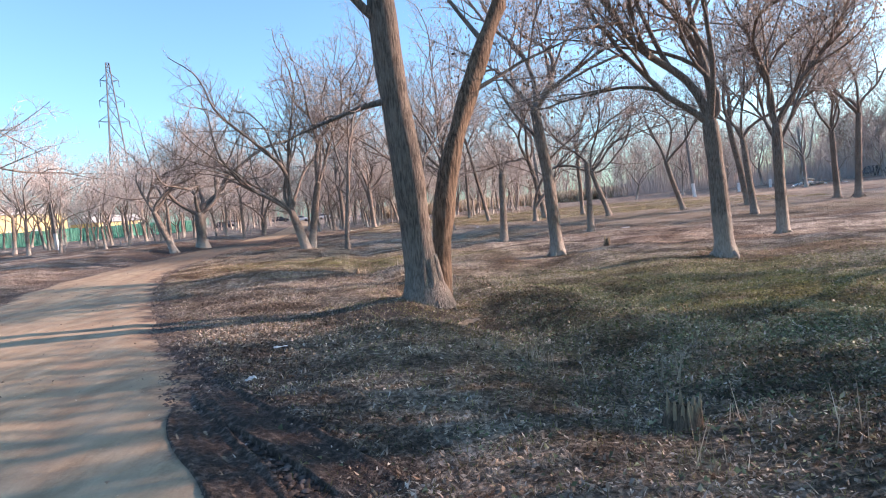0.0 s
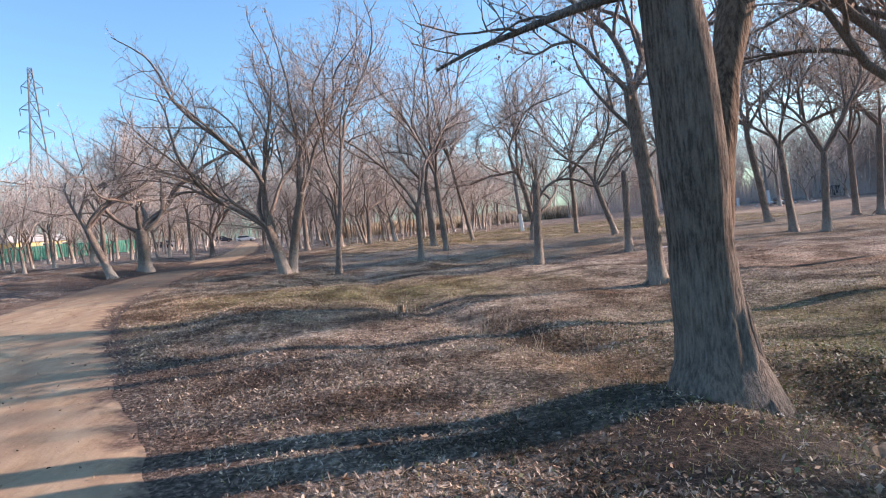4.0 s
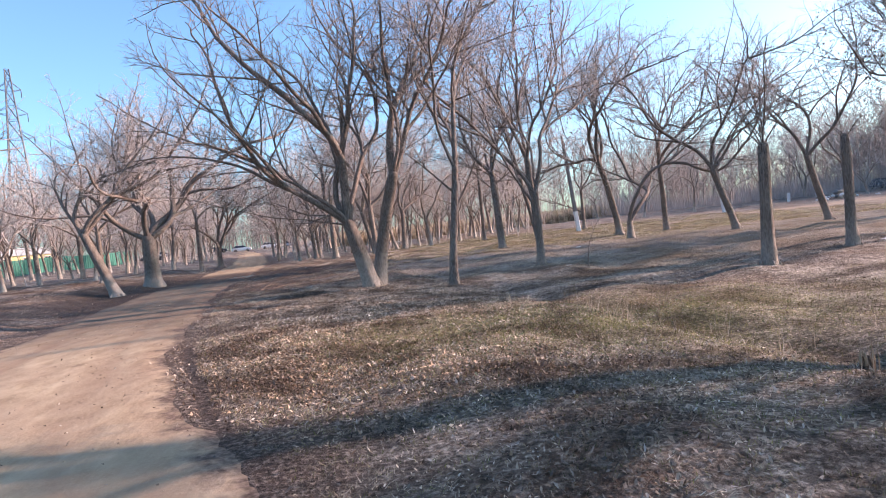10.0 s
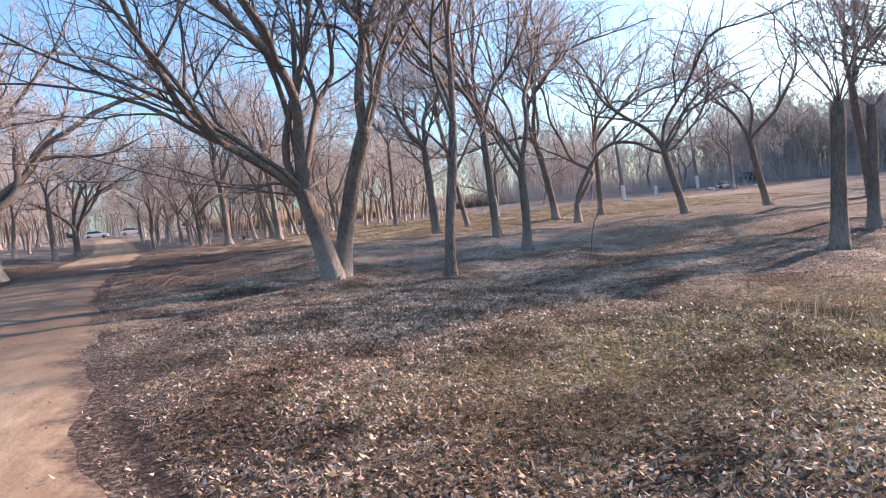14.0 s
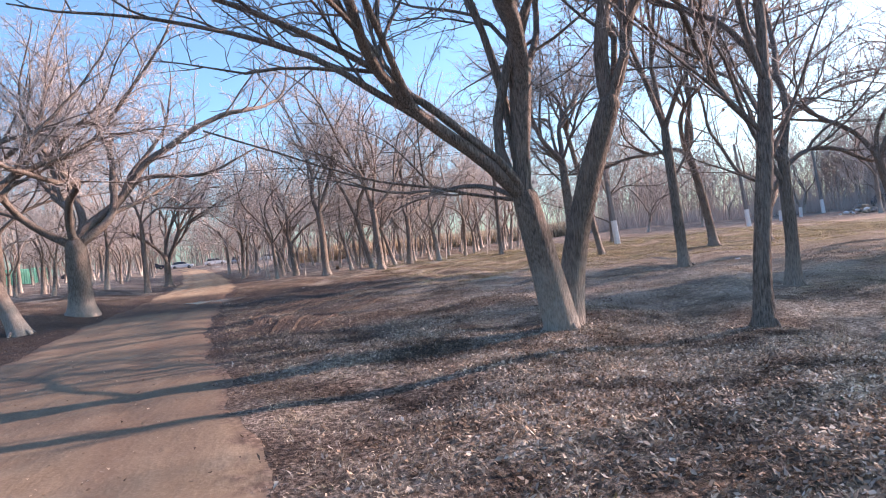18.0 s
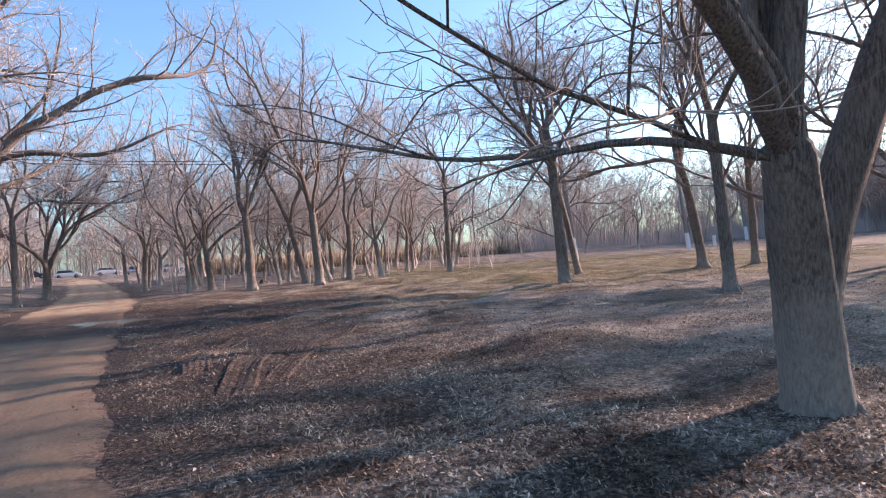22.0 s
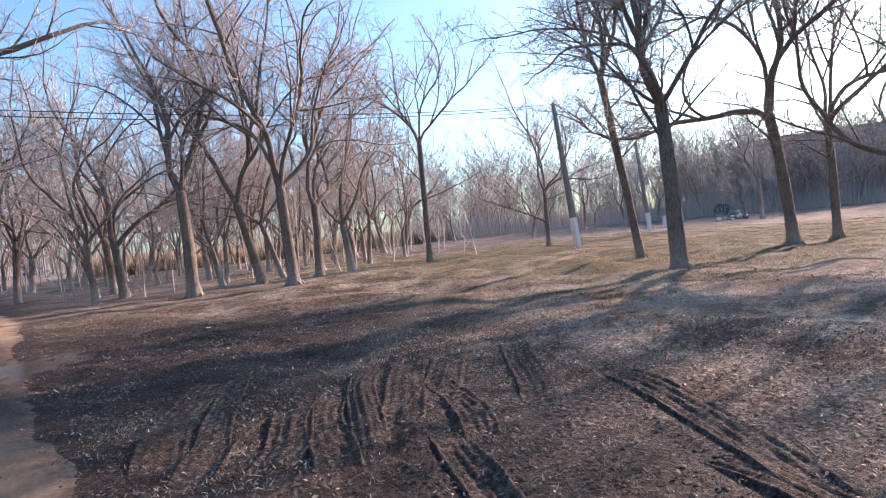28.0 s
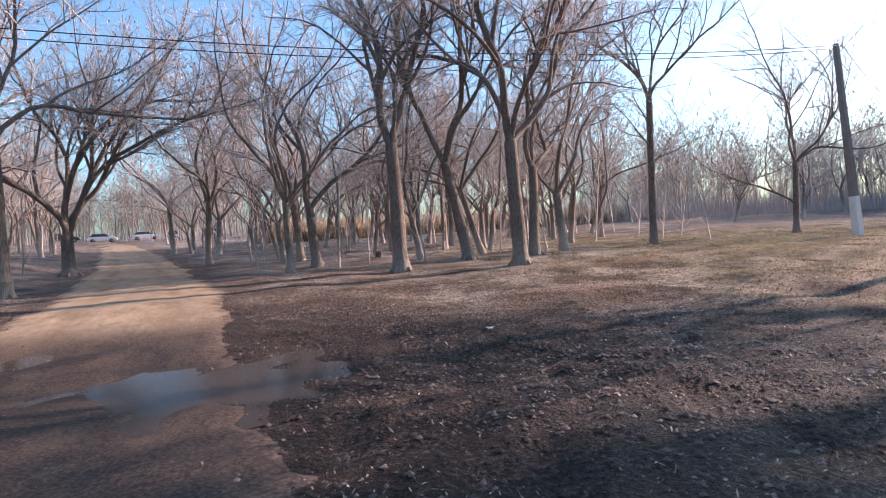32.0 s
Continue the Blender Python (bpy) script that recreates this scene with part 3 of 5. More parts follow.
def branch_out(rng, boughs, twigs, tips, pts, radii, length, dense, shoot, droop=0.0, fat=1.0, level=0, fine=True, forks=2):
    """Side branches along a branch, one after the other round it: forks, boughs, their shoots and the shoots' twigs."""
    n = len(pts) - 1
    s, turn = length * STARTS[level] + rng.uniform(0, 0.3) * GAPS[level], rng.uniform(0, 6.28)
    while s < length * 0.98:
        t = s / length * n
        i = min(n - 1, int(t))
        k = t - i
        p = tuple(pts[i][c] + (pts[i + 1][c] - pts[i][c]) * k for c in range(3))
        r_here = radii[i] + (radii[i + 1] - radii[i]) * k
        rest = length - s
        turn += 2.4 + rng.uniform(-0.7, 0.7)
        d = aside(rng, tangent(pts, i), rng.uniform(0.5, 1.1), turn)
        if level == 0 and forks and rest > 2.5:
            d = aside(rng, tangent(pts, i), rng.uniform(0.35, 0.70), turn)
            l = min(6.5, rest * rng.uniform(0.65, 0.95))
            m = max(6, int(l / 0.45))
            q = grown(rng, p, unit(d[0], d[1], max(d[2], 0.2) + 0.15), l, m, 0.12, 0.065, droop * 0.5)
            rr = [max(0.007 * fat, r_here * 0.74 * (1 - 0.86 * (j / m) ** 0.85)) for j in range(m + 1)]
            boughs.tube(q, rr, 6, close=False)
            branch_out(rng, boughs, twigs, tips, q, rr, l, dense, shoot, droop, fat, 0, fine, 0)
            forks -= 1
        elif level == 0:
            l = min(3.4, (0.48 * rest + 0.55) * rng.uniform(0.5, 1.3))
            q = grown(rng, p, unit(d[0], d[1], max(d[2], -0.15) + 0.14), l, 6, 0.18, 0.06, droop)
            r = min(r_here * 0.68, 0.005 + 0.009 * l)
            rr = [max(0.0055 * fat, r * (1 - 0.82 * j / 6)) for j in range(7)]
            boughs.tube(q, rr, 5, close=False)
            branch_out(rng, boughs, twigs, tips, q, rr, l, dense, shoot, droop, fat, 1, fine)
        elif level == 1:
            l = min(1.5, (0.42 * rest + 0.28) * rng.uniform(0.45, 1.35)) * shoot
            q = grown(rng, p, unit(d[0], d[1], d[2] + 0.10), l, 3, 0.26, 0.06, droop * 1.3)
            r = min(r_here * 0.75, 0.0042 + 0.0075 * l) * (1 + (fat - 1) * 0.6)
            rr = [max(0.0042 * fat, r * (1 - 0.23 * j)) for j in range(4)]
            twigs.tube(q, rr, 3, close=False)
            branch_out(rng, boughs, twigs, tips, q, rr, l, dense, shoot, droop, fat, 2, fine)
            tips.append(q[-1])
        else:
            l = rng.uniform(0.10, 0.42) * shoot
            q = grown(rng, p, unit(d[0], d[1], d[2] + 0.08), l, 2 if fine else 1, 0.3, 0.06, droop * 1.5)
            r = min(r_here * 0.9, 0.0056 * fat)
            twigs.tube(q, [r, r * 0.8, r * 0.55] if fine else [r, r * 0.55], 3, close=False)
            tips.append(q[-1])
        s += GAPS[level] / dense * rng.uniform(0.6, 1.4)


def bunches(rng, tips, count, size):
    v, f = [], []
    for _ in range(count):
        x, y, z = rng.choice(tips)
        x, y, z = x + rng.gauss(0, 0.12), y + rng.gauss(0, 0.12), z - rng.uniform(0, 0.2)
        for _ in range(rng.randint(2, 4)):
            a, l, w = rng.uniform(0, 6.28), size * rng.uniform(0.6, 1.4), size * rng.uniform(0.25, 0.45)
            dx, dy = math.cos(a) * w, math.sin(a) * w
            ox, oy = rng.gauss(0, 0.04), rng.gauss(0, 0.04)
            n = len(v)
            v += [(x + ox, y + oy, z), (x + ox + dx, y + oy + dy, z - l * 0.5), (x + ox + dx * 0.2, y + oy + dy * 0.2, z - l), (x + ox - dx * 0.7, y + oy - dy * 0.7, z - l * 0.45)]
            f.append((n, n + 1, n + 2, n + 3))
    return v, f


def part(name, wood, mat, parent, label="", kind=""):
    v, f = (wood.v, wood.f) if isinstance(wood, Wood) else wood
    ob = mesh_ob(name, v, f, mat)
    ob.parent = parent
    if label or kind:
        tagged(ob, label=label, kind=kind)
    return ob


TREE_LABEL = "leafless park tree with furrowed grey-brown bark and fine twigs"


def tree(x, y, r, height, fork, limbs, seed, lean=(0, 0), mat=None, twig=None, dense=1.25, shoot=1.0, seeds=0, label=TREE_LABEL, sides=12, flare=0.45,
         bend=(0, 0), droop=0.0, thing="tree", extra=(), group="park trees", fat=1.0, stubs=()):
    """A bare tree. height: to its top, for which the limbs are drawn out; fork: the height at which the stem divides into limbs; limbs: (azimuth in degrees to the right of +y, angle from the vertical, length,
    radius share); lean: metres sideways per metre of height; bend: the same, growing upwards; extra: limbs that leave the stem lower down, (height, azimuth,
    angle, length, radius share, upward turn); stubs: limbs that end broken, (azimuth, angle, length, radius share)."""
    rng = random.Random(seed)
    mat, twig = mat or m_bark_wash, twig or (m_twig_near if sides > 12 else m_twig)
    reach = max(length * math.cos(radians(ang) * 0.7) for _, ang, length, _ in limbs) * 0.84
    drawn = max(1.0, (height - fork) / reach)
    limbs = [(az, ang, length * (1 + (drawn - 1) * math.cos(radians(ang)) ** 3), share) for az, ang, length, share in limbs]
    base = new(thing)
    base.location = (x, y, lie1(x, y))
    tagged(base, label, "tree", group)
    stem, n = [], max(6, int(fork / 0.22))
    radii = []
    jx, jy = rng.uniform(-1, 1), rng.uniform(-1, 1)
    knotty = 0.10 if mat is m_bark_torn else 0.035
    for i in range(n + 1):
        z = -0.12 + (fork + 0.12) * i / n
        zz = max(z, 0)
        stem.append((lean[0] * zz + bend[0] * zz * zz + 0.02 * jx * math.sin(zz * 2.1), lean[1] * zz + bend[1] * zz * zz + 0.02 * jy * math.sin(zz * 1.7), z))
        radii.append(r * (1 + flare * math.exp(-zz / 0.22)) * (1 - 0.22 * zz / max(fork, 1)) * (1 + knotty * (math.sin(zz * 3.1 + seed) + 0.6 * math.sin(zz * 6.7 + 2 * seed))))
    t = tangent(stem, len(stem) - 1)
    dome = [(tuple(stem[-1][k] + t[k] * radii[-1] * h for k in range(3)), radii[-1] * w) for h, w in ((0.45, 0.86), (0.85, 0.55), (1.05, 0.2))]
    trunk = Wood()
    trunk.tube(stem + [d[0] for d in dome], radii + [d[1] for d in dome], sides, 0.10, seed)
    # roots spreading from the foot, as buttresses on the old trees
    if sides >= 12 and sides != 14:
        count, rise, thick, far = (9, 0.75, 0.9, 0.80) if sides >= 18 else (6, 0.30, 0.55, 0.66) if sides >= 16 else (5, 0.22, 0.9, 0.9)
        for k in range(count):
            a = seed + k * 6.283 / count + rng.uniform(-0.25, 0.25)
            c, s, out = math.cos(a) * r, math.sin(a) * r, far * rng.uniform(0.95, 1.15)
            trunk.tube([(c * 0.72, s * 0.72, rise), (c * 0.95, s * 0.95, rise * 0.5), (c * 1.3 * out, s * 1.3 * out, 0.10), (c * 1.75 * out, s * 1.75 * out, 0.0), (c * 2.2 * out, s * 2.2 * out, -0.16)],
                       [w * thick * r * (0.75 + 0.35 * flare) for w in (0.18, 0.27, 0.27, 0.19, 0.07)], 7)
    part("trunk", trunk, mat, base)
    twigs, tips, boughs = Wood(), [], Wood()
    top, r_top = stem[-1], radii[-1]
    d_top = tangent(stem, len(stem) - 1)
    jobs = [(top, az, ang, length, share, 0.055, 0.16) for az, ang, length, share in limbs]
    for h, az, ang, length, share, up in extra:
        i = min(range(len(stem)), key=lambda k: abs(stem[k][2] - h))
        jobs.append((stem[i], az, ang, length, share, up, 0.08))
    for order, (p, az, ang, length, share, up, wander) in enumerate(jobs):
        rng = random.Random(seed * 100 + order)
        a, b = radians(az), radians(ang)
        d = (math.sin(a) * math.sin(b), math.cos(a) * math.sin(b), math.cos(b))
        m = max(7, int(length / 0.42))
        q = grown(rng, (p[0] - d[0] * 0.05, p[1] - d[1] * 0.05, p[2] - 0.06), d, length, m, wander * 0.9 if sides > 8 else 0.15, up * 0.6)
        r0 = r_top * share
        rr = [max(0.012, r0 * (1 - 0.86 * (k / m) ** 0.8)) for k in range(m + 1)]
        limb = Wood()
        limb.tube(q, rr, 8 if sides >= 12 else 6, 0.05, seed)
        part("limb", limb, m_bark if sides >= 10 else mat, base)
        branch_out(rng, boughs if sides >= 12 else twigs, twigs, tips, q, rr, length, dense, shoot, droop, fat, 0, sides >= 12 and fat < 1.4, 0 if share < 0.3 else 1 if sides < 10 else 2)
    for az, ang, length, share in stubs:
        a, b = radians(az), radians(ang)
        d = (math.sin(a) * math.sin(b), math.cos(a) * math.sin(b), math.cos(b))
        q = grown(rng, (top[0], top[1], top[2] - 0.06), d, length, 9, 0.04, 0.01)
        rr = [r_top * share * (1 - 0.03 * k + 0.10 * math.sin(k * 2.3 + az)) for k in range(10)]
        limb = Wood()
        limb.tube(q + [(q[-1][0] + 0.02, q[-1][1], q[-1][2] + 0.12)], rr + [rr[-1] * 0.45], 8, 0.15, seed)
        part("broken_limb", limb, m_bark, base, "thick limb with a broken top")
        branch_out(rng, boughs, twigs, tips, q, [min(w, 0.05) for w in rr], length, dense * 0.45, shoot * 0.8, droop, fat, 1)
    if boughs.v:
        part("branchwork", boughs, m_bark, base, kind="stuff")
    part("crown", twigs, twig, base, kind="stuff")
    if seeds:
        part("foliage", bunches(rng, tips, int(seeds * 1.6), 0.085), m_seed, base, "dry brown hanging seed bunches", "stuff")
    return base


def spread(rng, count, angle, length, share=0.75, turn=0.0):
    return [(turn + 360 / count * k + rng.uniform(-25, 25), angle * rng.uniform(0.6, 1.3), length * rng.uniform(0.8, 1.15), share * rng.uniform(0.75, 1.1)) for k in range(count)]


R = random.Random(7)

# the old double-stemmed tree by the ditch
tree(-0.20, 9.2, 0.262, 12, 5.6, spread(R, 3, 24, 5.0, 0.75), 1, lean=(-0.07, 0.0), mat=m_bark_old, sides=20, flare=0.75, dense=1.4,
     extra=[(3.25, 268, 84, 2.0, 0.32, -0.20), (4.4, 250, 55, 3.6, 0.4, 0.03), (4.9, 110, 50, 3.4, 0.35, 0.03), (5.2, 200, 50, 3.4, 0.35, 0.03)],
     label="old thick double-stemmed tree with deeply furrowed bark and root flare")
tree(-0.02, 9.62, 0.185, 12, 5.2, spread(R, 3, 22, 4.6, 0.75), 2, lean=(0.06, 0.09), bend=(0.045, 0.02), mat=m_bark_torn, sides=14, flare=0.3,
     extra=[(3.6, 80, 55, 2.8, 0.35, 0.04), (4.6, 320, 40, 3.0, 0.4, 0.04)], label="thick second stem with torn reddish bark and bare limbs")

# trees on the grass to the sunny side
SEEDY = "leafless tree with limewashed foot and dry hanging seed bunches"
tree(3.7, 18.4, 0.20, 13, 4.6, [(300, 30, 4.0, 0.5), (75, 48, 6.4, 0.72), (20, 22, 6.0, 0.6), (180, 34, 5.0, 0.5)], 3, lean=(-0.03, 0), bend=(-0.012, 0),
     extra=[(3.6, 285, 45, 4.0, 0.4, 0.05), (3.0, 95, 55, 2.4, 0.3, 0.05)], dense=1.4, seeds=520, label=SEEDY)
tree(7.15, 14.4, 0.235, 11.5, 3.3, [(270, 36, 6.4, 0.5), (80, 26, 6.6, 0.6), (330, 14, 6.8, 0.65), (120, 50, 5.4, 0.45), (200, 30, 6.0, 0.45)], 4, lean=(-0.06, 0), seeds=1000, label=SEEDY, mat=m_bark_white, dense=1.35)
tree(11.6, 19.6, 0.19, 11, 3.6, spread(R, 4, 28, 5.4, 0.6), 5, lean=(-0.02, 0), seeds=700, label=SEEDY, mat=m_bark_white, dense=1.35)
tree(17.0, 31.6, 0.19, 12.5, 4.0, spread(R, 4, 26, 5.8, 0.6), 6, fat=1.3, lean=(-0.12, 0), seeds=420, label=SEEDY)
tree(17.6, 30.2, 0.18, 12.5, 3.6, spread(R, 4, 26, 5.6, 0.65), 7, fat=1.3, lean=(0.02, 0), seeds=420, label=SEEDY)
tree(19.6, 37.2, 0.20, 15, 5.2, spread(R, 4, 24, 6.4, 0.7), 8, fat=1.3, lean=(-0.20, 0), seeds=240, label=SEEDY)
tree(25.5, 37.6, 0.19, 14, 4.2, spread(R, 4, 26, 5.6, 0.6), 10, fat=1.4, lean=(-0.05, 0), seeds=300, label=SEEDY)
tree(26.0, 36.4, 0.20, 15, 5.0, spread(R, 4, 22, 6.8, 0.7), 11, fat=1.4, lean=(0.04, 0), seeds=300, label=SEEDY)
# two pollards, cut back to the stem
POLLARD = "pollarded leafless tree with a blunt cut top and limewashed foot"
tree(2.82, 26.2, 0.165, 5.6, 3.0, spread(R, 9, 20, 2.0, 0.16), 12, lean=(0.03, 0), dense=1.1, shoot=0.8, label=POLLARD)
tree(7.35, 28.6, 0.155, 4.0, 3.3, spread(R, 4, 40, 0.7, 0.10), 13, lean=(0.0, 0), dense=0.6, shoot=0.6, label="bare pollarded stem with a blunt cut top")
# by the end of the ditch and beyond
tree(-4.85, 29.6, 0.125, 12.5, 3.4, [(85, 16, 5.4, 0.85), (300, 26, 5.0, 0.55), (10, 20, 5.0, 0.6)], 14, lean=(0.07, 0), bend=(0.012, 0), mat=m_bark, extra=[(2.2, 90, 40, 3.2, 0.4, 0.05), (2.6, 270, 45, 3.0, 0.4, 0.05)])
tree(-1.2, 32.9, 0.14, 14, 2.6, [(280, 22, 6.0, 0.75), (75, 18, 6.0, 0.8), (10, 24, 5.0, 0.5)], 15, lean=(0.02, 0), dense=1.0, extra=[(2.0, 275, 30, 5.6, 0.6, 0.04)], seeds=160)
tree(0.70, 39.24, 0.17, 16, 4.4, spread(R, 4, 20, 6.0, 0.7), 16, fat=1.15, dense=1.0, lean=(-0.06, 0), extra=[(2.8, 90, 40, 3.4, 0.4, 0.05), (3.6, 280, 50, 3.6, 0.4, 0.05)], seeds=120)
tree(0.62, 46.95, 0.225, 13.5, 4.6, [(268, 46, 7.2, 0.72), (85, 22, 7.0, 0.78), (330, 34, 6.4, 0.5), (150, 48, 6.0, 0.45)], 17, fat=1.25, lean=(-0.05, 0), dense=1.3, droop=0.34,
     label="tall leafless tree with forked crown and drooping twigs", extra=[(3.6, 270, 62, 4.2, 0.30, 0.05), (4.0, 90, 60, 3.8, 0.30, 0.03), (4.4, 230, 58, 4.6, 0.34, 0.04), (4.5, 310, 55, 4.6, 0.34, 0.04)])
tree(4.1, 51.1, 0.15, 13.5, 6.6, spread(R, 5, 30, 4.6, 0.7), 18, fat=1.25, lean=(-0.21, 0), dense=1.4, droop=0.30, extra=[(3.6, 90, 60, 2.8, 0.30, 0.05), (4.4, 280, 70, 3.2, 0.3, 0.05), (5.4, 90, 60, 3.2, 0.35, 0.05)])
tree(6.9, 43.0, 0.18, 15, 1.0, [(290, 9, 9.0, 0.80), (85, 25, 9.0, 0.90)], 19, fat=1.15, lean=(0, 0), dense=1.0, label="leafless tree forked into two stems near the ground")
tree(8.4, 47.8, 0.21, 15.5, 4.6, spread(R, 4, 26, 6.4, 0.75), 20, fat=1.25, lean=(-0.12, 0), bend=(-0.02, 0), dense=1.45, droop=0.34, extra=[(3.6, 275, 60, 3.6, 0.3, 0.03)])
tree(11.5, 47.7, 0.17, 15.5, 4.4, spread(R, 4, 24, 6.6, 0.75), 21, fat=1.2, lean=(-0.03, 0), extra=[(3.4, 85, 56, 3.2, 0.35, 0.05), (3.0, 275, 60, 3.0, 0.3, 0.05)])
tree(11.75, 40.9, 0.18, 15, 3.2, [(285, 20, 5.8, 0.75), (70, 50, 6.8, 0.62), (180, 30, 4.4, 0.5), (10, 16, 6.4, 0.6)], 22, fat=1.15, lean=(-0.33, 0), dense=1.0)
tree(16.8, 40.6, 0.18, 14, 3.4, [(285, 26, 5.6, 0.7), (80, 34, 5.8, 0.7), (10, 14, 6.0, 0.6)], 23, fat=1.3, lean=(-0.30, 0), dense=1.0, seeds=220, label=SEEDY)
# the twin-stemmed tree beside the road: one leaning stem and one upright
tree(-7.27, 31.05, 0.255, 12, 2.05, [(265, 60, 8.8, 0.58), (290, 40, 8.4, 0.50), (340, 8, 8.2, 0.74), (40, 16, 8.4, 0.5), (200, 34, 6.4, 0.4)], 24, lean=(-0.25, -0.14), mat=m_bark_white, sides=16, flare=0.25, dense=1.1, droop=0.05,
     label="twin-stemmed tree leaning over the road, its foot limewashed", extra=[(2.05, 340, 66, 8.0, 0.27, -0.012), (1.95, 280, 80, 4.6, 0.16, 0.02)], stubs=[(335, 10, 3.5, 0.42), (15, 6, 3.9, 0.40)])
tree(-7.02, 31.30, 0.21, 12, 3.4, [(90, 26, 6.6, 0.62), (340, 10, 7.6, 0.85), (40, 40, 6.0, 0.42), (160, 38, 5.4, 0.45)], 25, lean=(0.12, 0.0), bend=(0.03, -0.045), mat=m_bark_white, sides=16, flare=0.2, dense=1.1, seeds=260,
     label="upright stem of the twin tree, its foot limewashed")
# on the far side of the road
tree(-19.8, 48.0, 0.46, 16, 2.7, [(75, 55, 9.4, 0.55), (275, 42, 8.4, 0.48), (350, 12, 10.6, 0.6), (25, 24, 10.0, 0.5), (220, 30, 9.4, 0.45), (310, 26, 9.8, 0.48)], 26, fat=1.3, mat=m_bark_wash, twig=m_twig_pale, sides=16, dense=1.15,
     label="broad old tree with low forking limbs and limewashed foot")
tree(-19.4, 42.0, 0.24, 13, 3.0, [(285, 48, 7.0, 0.6), (330, 18, 7.0, 0.7), (60, 26, 6.4, 0.6), (250, 36, 5.4, 0.5)], 27, fat=1.4, lean=(-0.38, 0), mat=m_bark_white, twig=m_twig_pale, dense=1.35, label="leaning leafless tree across the road with limewashed foot")
tree(-15.0, 14.0, 0.30, 11, 3.0, spread(R, 4, 30, 8.6, 0.62), 38, fat=1.4, mat=m_bark_white, twig=m_twig_pale, label="old leafless tree across the road with flaring limewashed foot", flare=1.1)
tree(-19.5, 19.5, 0.20, 12, 2.4, spread(R, 5, 30, 8.0, 0.6), 42, fat=1.4, mat=m_bark_white, twig=m_twig_pale, dense=1.3, label="leafless tree across the road with a broad pale crown")
tree(-29.5, 29.0, 0.18, 10, 2.8, spread(R, 4, 28, 5.6, 0.6), 39, fat=1.6, mat=m_bark_white, twig=m_twig_pale)
tree(-24.0, 51.5, 0.16, 10, 3.2, spread(R, 4, 26, 5.6, 0.65), 40, fat=1.6, mat=m_bark_white, twig=m_twig_pale)
# the group behind the side track
tree(-10.05, 60.0, 0.23, 14, 3.8, [(290, 30, 10.0, 0.72), (50, 16, 10.4, 0.7), (170, 28, 7.4, 0.45), (330, 18, 9.6, 0.5)], 28, fat=1.25, twig=m_twig_pale, lean=(-0.03, 0), dense=1.2)
tree(-6.8, 58.3, 0.23, 14, 3.6, [(285, 20, 10.6, 0.72), (60, 36, 9.4, 0.62), (170, 18, 8.8, 0.5), (0, 12, 10.2, 0.55)], 29, fat=1.25, twig=m_twig_pale, lean=(-0.05, 0), dense=1.2)
tree(-6.9, 62.3, 0.21, 14, 3.4, [(285, 32, 10.0, 0.72), (40, 18, 10.0, 0.7), (170, 22, 8.4, 0.5)], 30, fat=1.25, twig=m_twig_pale, lean=(-0.22, 0), dense=1.2)
tree(-4.35, 62.1, 0.20, 13, 3.2, [(80, 48, 7.8, 0.7), (290, 20, 9.0, 0.7), (0, 10, 9.4, 0.6)], 31, fat=1.25, twig=m_twig_pale, lean=(0.02, 0), dense=1.2)
tree(-12.0, 65.0, 0.19, 12, 2.2, [(275, 16, 9.0, 0.8), (70, 20, 8.6, 0.7), (350, 30, 7.0, 0.5)], 32, fat=1.3, twig=m_twig_pale, lean=(-0.10, 0), dense=1.1)
tree(3.0, 64.6, 0.17, 14, 6.5, spread(R, 4, 14, 5.6, 0.7), 33, fat=1.3, twig=m_twig_pale, extra=[(3.5, 90, 44, 3.0, 0.4, 0.05), (4.5, 270, 44, 3.0, 0.4, 0.05), (5.4, 0, 44, 2.8, 0.4, 0.05)])
tree(12.8, 65.6, 0.16, 13, 3.6, spread(R, 4, 24, 6.0, 0.7), 34, fat=1.3, twig=m_twig_pale, extra=[(1.6, 285, 48, 7.0, 0.6, 0.03)])
tree(-21.4, 70.0, 0.28, 13, 1.6, spread(R, 6, 16, 10.4, 0.6), 36, fat=1.4, twig=m_twig_pale, seeds=300)
tree(-20.4, 60.0, 0.16, 12, 4.0, spread(R, 4, 22, 6.4, 0.7), 37, fat=1.4, twig=m_twig_pale, seeds=200)

# ---- woodland trees, seven kinds, repeated ----
KINDS = []
for k in range(7):
    rng = random.Random(100 + k)
    t = tree(0, 0, rng.uniform(0.125, 0.165), 10.5, rng.uniform(1.4, 3.2), spread(rng, 3 if k % 2 else 4, 21 + 2.5 * k, 8.8, 0.66), 200 + k, lean=(rng.uniform(-0.10, 0.06), 0),
             mat=m_bark_young, twig=m_twig_young, sides=8, dense=0.85, label="slender leafless woodland tree with pale limewashed foot",
             group="woodland trees", fat=1.5)
    KINDS.append(t)
spots = []


def plant(x, y, gap=1.6):
    if any((x - a) ** 2 + (y - b) ** 2 < gap * gap for a, b in spots):
        return
    spots.append((x, y))
    k, s = R.randrange(7), R.uniform(0.72, 1.25)
    m = pose(x, y, lie1(x, y) - 0.03, R.uniform(-9, 9), R.uniform(-12, 6), R.uniform(-180, 180)) @ Matrix.Diagonal((s, s, s, 1))
    copy_thing(KINDS[k], m).matrix_basis = m


